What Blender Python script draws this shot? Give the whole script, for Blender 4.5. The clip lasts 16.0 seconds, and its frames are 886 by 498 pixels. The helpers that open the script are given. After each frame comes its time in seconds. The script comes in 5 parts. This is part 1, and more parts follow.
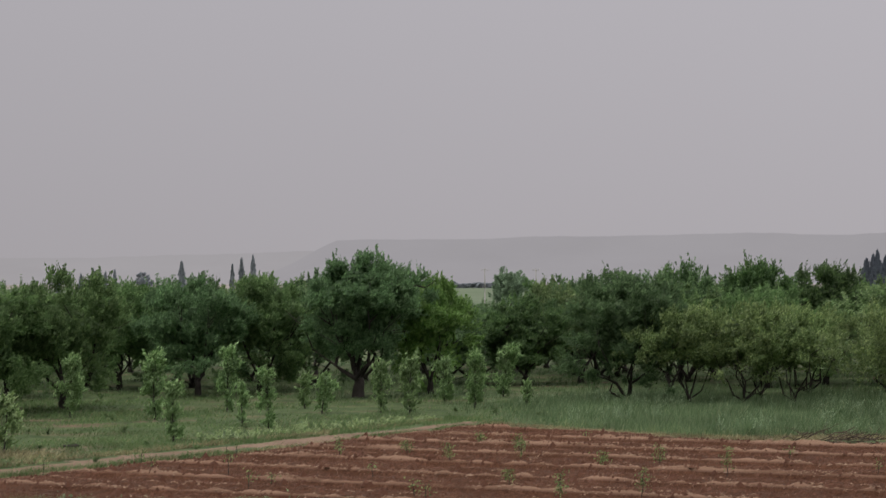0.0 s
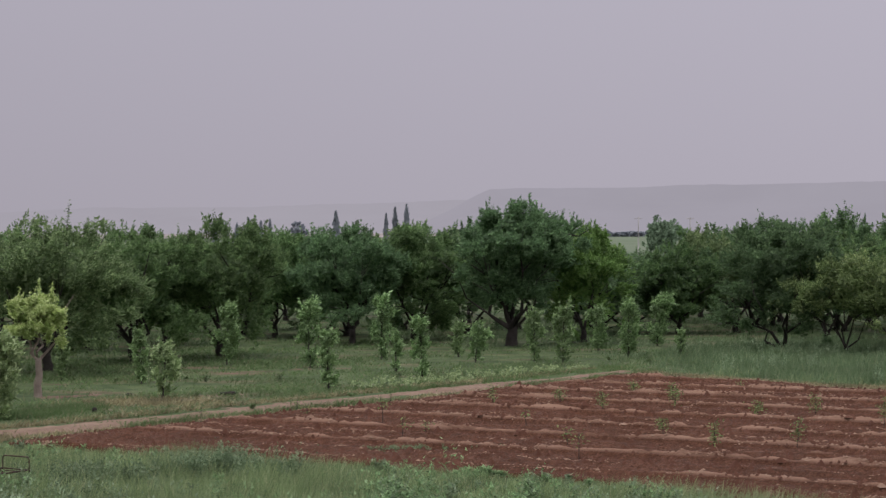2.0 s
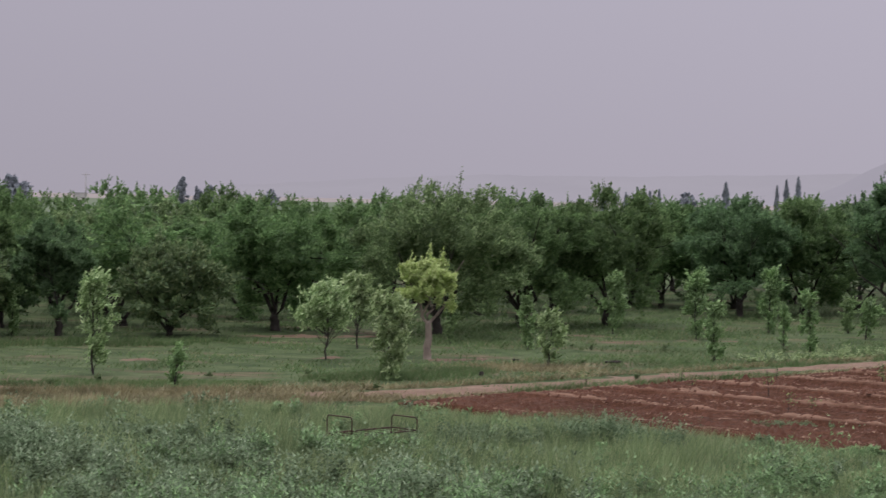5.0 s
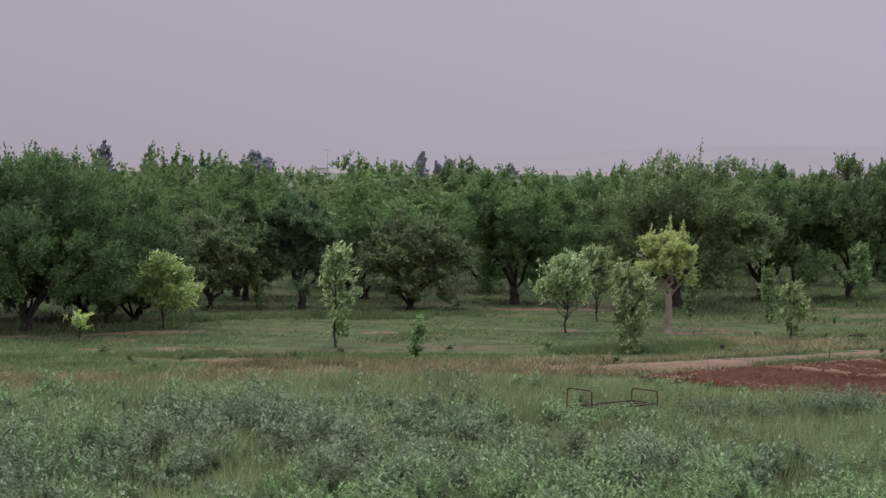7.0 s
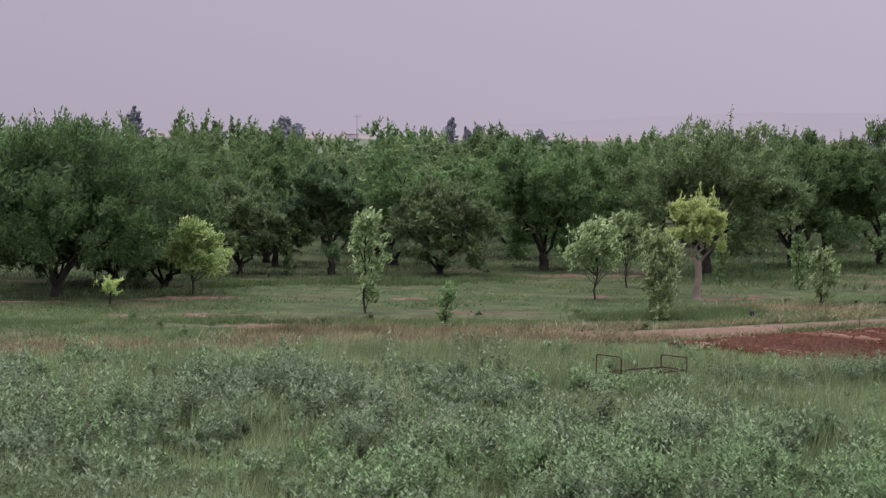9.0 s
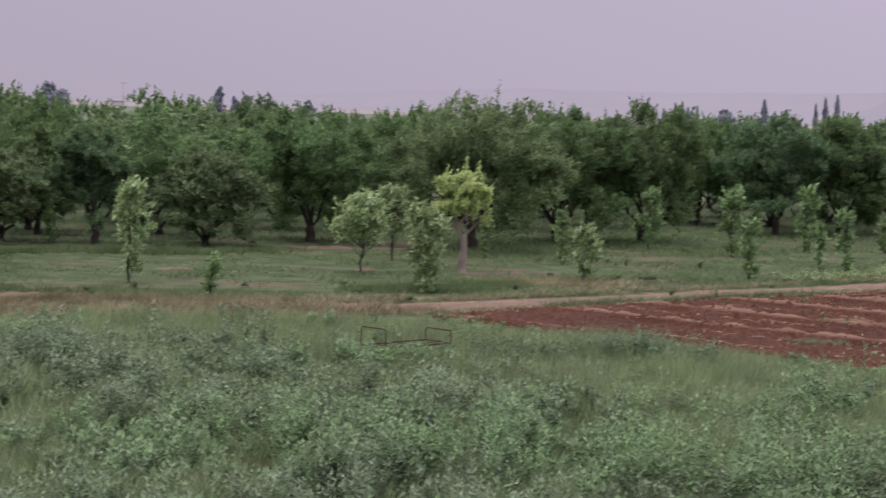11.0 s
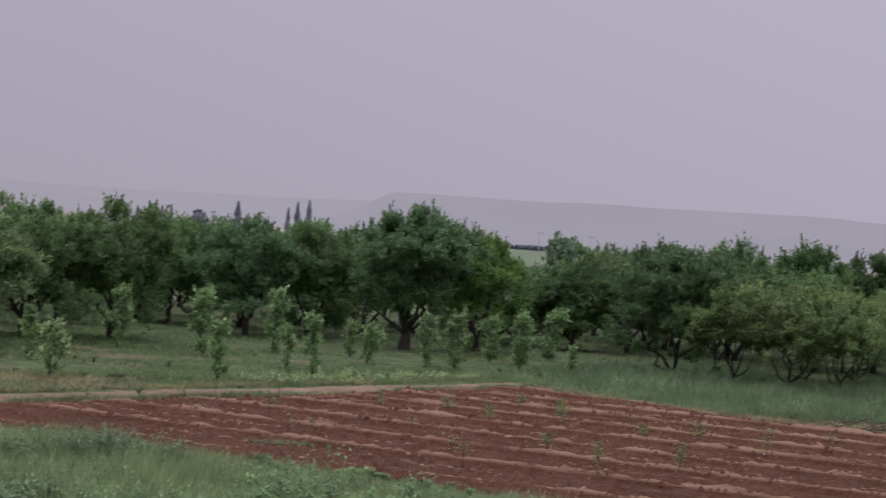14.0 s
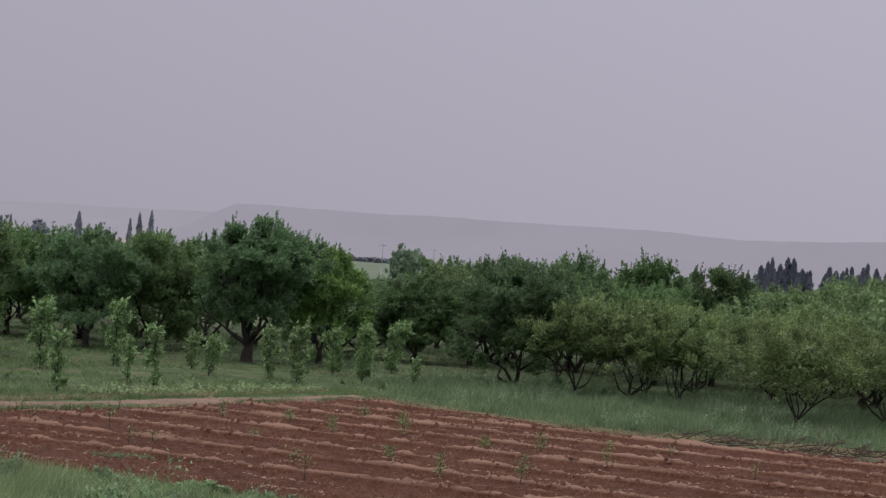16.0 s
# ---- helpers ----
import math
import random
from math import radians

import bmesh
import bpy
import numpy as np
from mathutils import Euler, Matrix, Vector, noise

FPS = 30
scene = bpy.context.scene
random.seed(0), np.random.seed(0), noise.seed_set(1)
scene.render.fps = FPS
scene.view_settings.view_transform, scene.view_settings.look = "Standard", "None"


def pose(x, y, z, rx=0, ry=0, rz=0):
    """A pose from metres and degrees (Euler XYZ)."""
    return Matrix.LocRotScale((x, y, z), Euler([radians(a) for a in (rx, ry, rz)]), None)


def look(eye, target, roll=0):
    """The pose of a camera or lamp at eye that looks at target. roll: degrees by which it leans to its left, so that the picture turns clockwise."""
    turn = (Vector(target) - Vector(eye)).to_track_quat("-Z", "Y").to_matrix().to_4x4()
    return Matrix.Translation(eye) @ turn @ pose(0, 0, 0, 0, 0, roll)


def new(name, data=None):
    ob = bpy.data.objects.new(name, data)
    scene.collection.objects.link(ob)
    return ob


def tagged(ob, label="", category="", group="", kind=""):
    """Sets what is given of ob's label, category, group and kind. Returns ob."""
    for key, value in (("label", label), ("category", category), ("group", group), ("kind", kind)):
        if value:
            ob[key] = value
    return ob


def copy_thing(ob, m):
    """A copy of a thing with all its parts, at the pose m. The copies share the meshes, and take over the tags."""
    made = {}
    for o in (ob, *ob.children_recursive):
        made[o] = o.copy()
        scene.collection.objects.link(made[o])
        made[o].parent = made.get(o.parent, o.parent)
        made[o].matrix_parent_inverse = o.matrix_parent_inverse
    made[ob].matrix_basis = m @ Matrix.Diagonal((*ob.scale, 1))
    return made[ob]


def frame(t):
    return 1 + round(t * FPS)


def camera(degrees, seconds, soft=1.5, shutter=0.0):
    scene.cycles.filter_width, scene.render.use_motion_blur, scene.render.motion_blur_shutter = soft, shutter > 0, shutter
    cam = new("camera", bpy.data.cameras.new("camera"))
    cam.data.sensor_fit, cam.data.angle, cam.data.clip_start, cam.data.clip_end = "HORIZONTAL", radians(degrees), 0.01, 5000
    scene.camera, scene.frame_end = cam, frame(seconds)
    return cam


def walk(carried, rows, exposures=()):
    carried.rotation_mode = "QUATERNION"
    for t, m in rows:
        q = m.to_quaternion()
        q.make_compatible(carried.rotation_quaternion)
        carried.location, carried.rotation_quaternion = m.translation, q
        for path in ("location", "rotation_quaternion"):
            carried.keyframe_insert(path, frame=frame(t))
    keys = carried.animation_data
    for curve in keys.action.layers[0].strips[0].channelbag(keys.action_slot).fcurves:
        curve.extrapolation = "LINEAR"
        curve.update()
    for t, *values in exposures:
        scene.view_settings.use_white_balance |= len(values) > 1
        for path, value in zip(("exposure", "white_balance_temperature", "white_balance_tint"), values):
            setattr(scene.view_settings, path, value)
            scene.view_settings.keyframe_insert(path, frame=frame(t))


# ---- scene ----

# ---------------------------------------------------------------- camera
LENS = 23.93
EYE = Vector((0, 0, 5.0))


def aim(yaw, pitch, roll):
    """Camera pose on the roof from turn to the left, tilt up and lean, in degrees."""
    a, b = radians(yaw), radians(pitch)
    ahead = Vector((-math.sin(a) * math.cos(b), math.cos(a) * math.cos(b), math.sin(b)))
    return look(EYE, EYE + ahead * 50, roll)


cam = camera(LENS, 16.0, soft=1.28, shutter=0.4)
PATH_OUT = ((0.0, -8.226, 0.878, -0.145), (0.5, -7.307, -0.027, -0.283), (1.0, -5.702, -0.302, -0.403), (1.5, -4.863, -0.482, -0.36),
            (2.0, -4.028, -0.513, -0.217), (2.5, -2.796, -0.659, -0.049), (3.0, -0.992, -0.847, 0.168), (3.5, 0.878, -0.975, 0.456),
            (4.0, 3.139, -1.126, 0.757), (4.5, 4.921, -1.219, 0.965), (5.0, 6.576, -1.414, 1.017), (5.2, 7.208, -1.56, 1.03))
PATH_BACK = ((7.3, 13.36, -2.25, 0.5), (7.5, 13.311, -2.222, 0.44), (8.0, 13.388, -2.277, 0.332), (8.2, 13.448, -2.467, 0.353), (9.2, 13.95, -3.3, 0.58),
             (10.3, 11.36, -3.83, 1.1), (10.5, 10.195, -3.789, 1.329), (11.0, 7.495, -3.813, 1.84), (11.5, 4.759, -2.821, 2.326),
             (12.0, 1.664, -2.101, 2.821), (12.5, -1.132, -1.557, 3.306), (13.0, -3.017, -1.134, 3.71), (13.5, -4.761, -0.775, 4.083),
             (14.0, -6.763, -0.335, 4.307), (14.5, -9.011, -0.121, 4.517), (15.0, -9.688, 0.044, 4.723), (15.5, -10.354, 0.185, 4.692),
             (16.0, -11.01, 0.332, 4.617))
walk(cam, [(t, aim(a, b, c)) for t, a, b, c in PATH_OUT + PATH_BACK], exposures=(
    (0.0, -0.08, 6680, 6), (0.5, -0.01, 6760, 6), (1.0, -0.02, 6560, 9), (1.5, -0.02, 6380, 13), (3.5, -0.05, 6290, 15), (5.0, 0.02, 6270, 16), (7.5, 0.08, 6270, 19), (8.2, 0.2, 6270, 21), (10.3, 0.21, 6230, 26),
    (11.0, 0.2, 6220, 26), (12.0, 0.06, 6230, 24), (13.0, 0.0, 6190, 20), (14.5, -0.08, 6190, 17), (16.0, -0.12, 6210, 15)))

# ---------------------------------------------------------------- world and light
SUN_AZ, SUN_EL = -110.0, 70.0
world = bpy.data.worlds.new("hazy_sky")
scene.world = world
world.use_nodes = True
wn, wl = world.node_tree.nodes, world.node_tree.links
wn.clear()
w_out = wn.new("ShaderNodeOutputWorld")
w_bg = wn.new("ShaderNodeBackground")
sky = wn.new("ShaderNodeTexSky")
sky.sky_type, sky.sun_disc = "NISHITA", False
sky.sun_elevation, sky.sun_rotation = radians(SUN_EL), radians(SUN_AZ)
sky.dust_density, sky.air_density = 6.0, 1.5
w_sat = wn.new("ShaderNodeHueSaturation")
w_sat.inputs["Saturation"].default_value = 0.25
w_sat.inputs["Value"].default_value = 0.09
w_co = wn.new("ShaderNodeTexCoord")
w_sep = wn.new("ShaderNodeSeparateXYZ")
w_ramp = wn.new("ShaderNodeValToRGB")
els = w_ramp.color_ramp.elements
els[0].position, els[0].color = 0.0, (0.425, 0.400, 0.442, 1)
els[1].position, els[1].color = 1.0, (1.62, 1.57, 1.59, 1)
for p, c in ((0.05, (0.440, 0.416, 0.464, 1)), (0.16, (0.470, 0.448, 0.505, 1)), (0.30, (1.25, 1.21, 1.25, 1)), (0.46, (1.64, 1.59, 1.62, 1))):
    e = els.new(p)
    e.color = c
w_mix = wn.new("ShaderNodeMix")
w_mix.data_type = "RGBA"
w_mix.inputs[0].default_value = 0.94
wl.new(sky.outputs[0], w_sat.inputs["Color"])
wl.new(w_co.outputs["Generated"], w_sep.inputs[0])
wl.new(w_sep.outputs["Z"], w_ramp.inputs[0])
wl.new(w_sat.outputs[0], w_mix.inputs[6])
w_side = wn.new("ShaderNodeMapRange")
w_side.inputs[1].default_value, w_side.inputs[2].default_value = -1.0, 1.0
w_side.inputs[3].default_value, w_side.inputs[4].default_value = 0.74, 1.26
w_tone = wn.new("ShaderNodeVectorMath")
w_tone.operation = "SCALE"
wl.new(w_sep.outputs["X"], w_side.inputs[0])
wl.new(w_ramp.outputs[0], w_tone.inputs[0])
wl.new(w_side.outputs[0], w_tone.inputs["Scale"])
wl.new(w_tone.outputs[0], w_mix.inputs[7])
wl.new(w_mix.outputs[2], w_bg.inputs[0])
w_bg.inputs[1].default_value = 1.0
wl.new(w_bg.outputs[0], w_out.inputs[0])

sun_data = bpy.data.lights.new("sun", "SUN")
sun_data.energy, sun_data.angle, sun_data.color = 1.55, radians(35), (1.0, 0.95, 0.88)
sun = new("sun", sun_data)
sun.matrix_world = look((0, 0, 60), (0 - math.sin(radians(SUN_AZ)) * math.cos(radians(SUN_EL)), -math.cos(radians(SUN_AZ)) * math.cos(radians(SUN_EL)), 60 - math.sin(radians(SUN_EL))))

# ---------------------------------------------------------------- materials


def shader(name):
    m = bpy.data.materials.new(name)
    m.use_nodes = True
    m.node_tree.nodes.clear()
    return m, m.node_tree.nodes, m.node_tree.links


def ramp_node(n, stops):
    r = n.new("ShaderNodeValToRGB")
    e = r.color_ramp.elements
    e[0].position, e[0].color = stops[0][0], (*stops[0][1], 1)
    e[1].position, e[1].color = stops[-1][0], (*stops[-1][1], 1)
    for p, c in stops[1:-1]:
        k = e.new(p)
        k.color = (*c, 1)
    return r


def noise_node(n, l, scale, detail=5.0, rough=0.6, coords=None):
    t = n.new("ShaderNodeTexNoise")
    t.inputs["Scale"].default_value, t.inputs["Detail"].default_value, t.inputs["Roughness"].default_value = scale, detail, rough
    if coords is not None:
        l.new(coords, t.inputs["Vector"])
    return t


def mix_node(n, l, fac, a, b, how="MIX"):
    m = n.new("ShaderNodeMix")
    m.data_type, m.blend_type = "RGBA", how
    for k, v in ((0, fac), (6, a), (7, b)):
        if hasattr(v, "is_output"):
            l.new(v, m.inputs[k])
        else:
            m.inputs[k].default_value = v if k == 0 else (*v, 1)
    return m.outputs[2]


def leaf_material(name, stops, through_light=0.35, spread=0.27, rough=0.55, patch=1.8, grain=0.9, haze_sheen=0.05):
    """Foliage whose single leaves and single plants differ in tone; a faint sheen stands in for the dusty haze."""
    m, n, l = shader(name)
    geo = n.new("ShaderNodeNewGeometry")
    info = n.new("ShaderNodeObjectInfo")
    r = ramp_node(n, stops)
    l.new(geo.outputs["Random Per Island"], r.inputs[0])
    co = n.new("ShaderNodeTexCoord")
    big = noise_node(n, l, grain, 3.0, 0.55, co.outputs["Object"])
    vary = n.new("ShaderNodeHueSaturation")
    val = n.new("ShaderNodeMath")
    val.operation = "MULTIPLY_ADD"
    val.inputs[1].default_value, val.inputs[2].default_value = spread, 1.0 - spread * 0.5
    l.new(info.outputs["Random"], val.inputs[0])
    tone = n.new("ShaderNodeMath")
    tone.operation = "MULTIPLY_ADD"
    tone.inputs[1].default_value, tone.inputs[2].default_value = patch, 1.0 - 0.5 * patch
    l.new(big.outputs["Fac"], tone.inputs[0])
    both = n.new("ShaderNodeMath")
    both.operation = "MULTIPLY"
    l.new(val.outputs[0], both.inputs[0])
    l.new(tone.outputs[0], both.inputs[1])
    l.new(both.outputs[0], vary.inputs["Value"])
    hue = n.new("ShaderNodeMath")
    hue.operation = "MULTIPLY_ADD"
    hue.inputs[1].default_value, hue.inputs[2].default_value = 0.012, 0.494
    l.new(info.outputs["Random"], hue.inputs[0])
    l.new(hue.outputs[0], vary.inputs["Hue"])
    l.new(r.outputs[0], vary.inputs["Color"])
    bs = n.new("ShaderNodeBsdfPrincipled")
    bs.inputs["Roughness"].default_value = rough
    bs.inputs["Specular IOR Level"].default_value = 0.32 if rough < 0.7 else 0.1
    bs.inputs["Sheen Weight"].default_value = haze_sheen
    bs.inputs["Sheen Roughness"].default_value = 0.6
    bs.inputs["Sheen Tint"].default_value = (0.62, 0.58, 0.55, 1)
    tl = n.new("ShaderNodeBsdfTranslucent")
    mx = n.new("ShaderNodeMixShader")
    mx.inputs[0].default_value = through_light
    out = n.new("ShaderNodeOutputMaterial")
    l.new(vary.outputs[0], bs.inputs["Base Color"])
    l.new(vary.outputs[0], tl.inputs["Color"])
    l.new(bs.outputs[0], mx.inputs[1])
    l.new(tl.outputs[0], mx.inputs[2])
    l.new(mx.outputs[0], out.inputs[0])
    return m


def rough_material(name, stops, scale, fine, bump=0.4, rough=0.9, fine_mix=0.35):
    """Plain rough surface: two scales of noise in the colour and a fine relief."""
    m, n, l = shader(name)
    co = n.new("ShaderNodeTexCoord")
    a = noise_node(n, l, scale, 4.0, 0.6, co.outputs["Object"])
    b = noise_node(n, l, fine, 6.0, 0.7, co.outputs["Object"])
    f = n.new("ShaderNodeMix")
    f.inputs[0].default_value = fine_mix
    l.new(a.outputs["Fac"], f.inputs[2])
    l.new(b.outputs["Fac"], f.inputs[3])
    r = ramp_node(n, stops)
    l.new(f.outputs[0], r.inputs[0])
    bs = n.new("ShaderNodeBsdfPrincipled")
    bs.inputs["Roughness"].default_value = rough
    bs.inputs["Specular IOR Level"].default_value = 0.2
    bp = n.new("ShaderNodeBump")
    bp.inputs["Strength"].default_value, bp.inputs["Distance"].default_value = bump, 0.03
    out = n.new("ShaderNodeOutputMaterial")
    l.new(b.outputs["Fac"], bp.inputs["Height"])
    l.new(r.outputs[0], bs.inputs["Base Color"])
    l.new(bp.outputs[0], bs.inputs["Normal"])
    l.new(bs.outputs[0], out.inputs[0])
    return m


M_DEEP = leaf_material("leaf_deep_green", ((0, (0.0481, 0.0932, 0.0356)), (0.5, (0.0659, 0.1208, 0.0432)), (1, (0.1320, 0.2215, 0.0766))), 0.6, patch=1.2, haze_sheen=0.06)
M_DARK = leaf_material("leaf_dark_green", ((0, (0.0684, 0.1218, 0.0580)), (0.5, (0.0877, 0.1504, 0.0686)), (1, (0.1687, 0.2673, 0.1224))), 0.72, patch=1.1)
M_MID = leaf_material("leaf_mid_green", ((0, (0.0796, 0.1418, 0.0553)), (0.5, (0.1023, 0.1766, 0.0669)), (1, (0.1967, 0.2975, 0.1194))), 0.72, patch=1.1)
M_OLIVE = leaf_material("leaf_olive_green", ((0, (0.0892, 0.1402, 0.0581)), (0.5, (0.1227, 0.1854, 0.0774)), (1, (0.2459, 0.3283, 0.1546))), 0.72, patch=1.0)
M_FRESH = leaf_material("leaf_fresh_green", ((0, (0.070, 0.140, 0.034)), (0.5, (0.115, 0.215, 0.052)), (1, (0.200, 0.320, 0.090))), 0.5, patch=1.1)
M_GREY = leaf_material("leaf_grey_green", ((0, (0.0643, 0.1027, 0.0353)), (0.5, (0.1154, 0.1740, 0.0601)), (1, (0.2535, 0.3304, 0.1306))), 0.5, patch=1.1)
M_RUST = leaf_material("leaf_rusty_green", ((0, (0.0566, 0.0992, 0.0410)), (0.6, (0.1138, 0.1847, 0.0729)), (1, (0.2259, 0.2846, 0.1294))), 0.42, patch=1.1)
M_YELLOW = leaf_material("leaf_yellow_green", ((0, (0.2506, 0.3605, 0.1012)), (0.5, (0.3785, 0.4964, 0.1670)), (1, (0.5422, 0.6374, 0.3036))), 0.45, patch=0.8)
M_LIGHT = leaf_material("leaf_light_green", ((0, (0.1988, 0.3088, 0.0946)), (0.5, (0.3390, 0.4862, 0.1669)), (1, (0.6312, 0.7884, 0.3669))), 0.45, patch=0.9)
M_PALE = leaf_material("leaf_pale_green", ((0, (0.1052, 0.1698, 0.0629)), (0.5, (0.2189, 0.3167, 0.1276)), (1, (0.4380, 0.5379, 0.2925))), 0.42, patch=1.0)
M_SAPLING = leaf_material("leaf_sapling_green", ((0, (0.0690, 0.1254, 0.0398)), (0.5, (0.1489, 0.2482, 0.0881)), (1, (0.2915, 0.4180, 0.1924))))
# Far foliage: haze is mixed into the leaf colours, paling and bluing them.
M_HAZY = leaf_material("leaf_hazy_green", ((0, (0.1563, 0.2251, 0.1461)), (1, (0.1882, 0.2620, 0.1741))), 0.2, patch=0.3, rough=0.95, haze_sheen=0.0)
M_CYPRESS = leaf_material("leaf_haze_blue", ((0, (0.1707, 0.1885, 0.2145)), (1, (0.2145, 0.2340, 0.2600))), 0.1, patch=0.5, rough=0.95, haze_sheen=0.0)
M_SPIRE = leaf_material("leaf_dark_haze_blue", ((0, (0.0990, 0.1128, 0.1417)), (1, (0.1298, 0.1452, 0.1771))), 0.1, patch=0.5, rough=0.95, haze_sheen=0.0)
M_GRASS = leaf_material("grass_blade", ((0, (0.0717, 0.1251, 0.0456)), (0.6, (0.1017, 0.1649, 0.0635)), (0.86, (0.1434, 0.1995, 0.0888)), (1, (0.2370, 0.2204, 0.1332))), 0.55, patch=1.7, grain=0.28)
M_MEADOW = leaf_material("meadow_blade", ((0, (0.1053, 0.1566, 0.0677)), (0.6, (0.1741, 0.2410, 0.1091)), (0.9, (0.2432, 0.3054, 0.1541)), (1, (0.3569, 0.3700, 0.2107))), 0.4, patch=1.8, grain=0.7)
M_TALL = leaf_material("tall_grass_blade", ((0, (0.0689, 0.1157, 0.0517)), (0.6, (0.1107, 0.1689, 0.0812)), (1, (0.1968, 0.2453, 0.1353))), 0.45, patch=1.4, grain=0.5)
M_STRAW = leaf_material("straw_blade", ((0, (0.1300, 0.1154, 0.0577)), (0.6, (0.2071, 0.1855, 0.0974)), (1, (0.3275, 0.3008, 0.1739))), 0.3)
# Tip colours are lighter copies of the leaf colours, for light on plant tops.
M_WEED = leaf_material("weed_leaf", ((0, (0.0729, 0.1114, 0.0585)), (0.6, (0.1210, 0.1748, 0.0958)), (1, (0.1811, 0.2314, 0.1469))), 0.3, rough=0.8, patch=1.35, grain=2.3, haze_sheen=0.05)
M_WEED_TIP = leaf_material("weed_tip", ((0, (0.1157, 0.1739, 0.0975)), (0.6, (0.1926, 0.2723, 0.1598)), (1, (0.2882, 0.3607, 0.2455))), 0.3, rough=0.8, patch=1.35, grain=2.3, haze_sheen=0.05)
M_HERB = leaf_material("herb_leaf", ((0, (0.0705, 0.1232, 0.0530)), (0.6, (0.1152, 0.1876, 0.0849)), (1, (0.1636, 0.2349, 0.1269))), 0.3, rough=0.8, patch=1.35, grain=2.3, haze_sheen=0.05)
M_HERB_TIP = leaf_material("herb_tip", ((0, (0.1059, 0.1823, 0.0774)), (0.6, (0.1728, 0.2778, 0.1242)), (1, (0.2452, 0.3478, 0.1857))), 0.3, rough=0.8, patch=1.35, grain=2.3, haze_sheen=0.05)
M_BARK = rough_material("dark_bark", ((0.3, (0.0133, 0.0114, 0.0100)), (0.7, (0.0432, 0.0370, 0.0327))), 4.0, 30.0)
M_PALE_BARK = rough_material("pale_bark", ((0.3, (0.1120, 0.0880, 0.0720)), (0.7, (0.2400, 0.2000, 0.1680))), 4.0, 30.0)
M_CLOD = rough_material("red_clod", ((0.3, (0.0501, 0.0197, 0.0118)), (0.5, (0.0789, 0.0339, 0.0214)), (0.7, (0.1330, 0.0663, 0.0443))), 2.0, 25.0)
M_CRUST = rough_material("dry_pale_crumb", ((0.3, (0.1682, 0.1039, 0.0732)), (0.7, (0.2870, 0.1979, 0.1465))), 3.0, 25.0)
M_IRON = rough_material("rusted_iron", ((0.35, (0.020, 0.017, 0.015)), (0.7, (0.075, 0.040, 0.024))), 9.0, 60.0, 0.2, 0.6)
M_DRY = rough_material("dry_branch", ((0.3, (0.0400, 0.0300, 0.0220)), (0.7, (0.0960, 0.0740, 0.0560))), 5.0, 40.0)
M_WASH = rough_material("dull_whitewash", ((0.3, (0.36, 0.34, 0.33)), (0.7, (0.46, 0.44, 0.43))), 0.8, 9.0)
M_CONCRETE = rough_material("grey_concrete", ((0.3, (0.2000, 0.1920, 0.1840)), (0.7, (0.3040, 0.2960, 0.2880))), 1.5, 20.0)


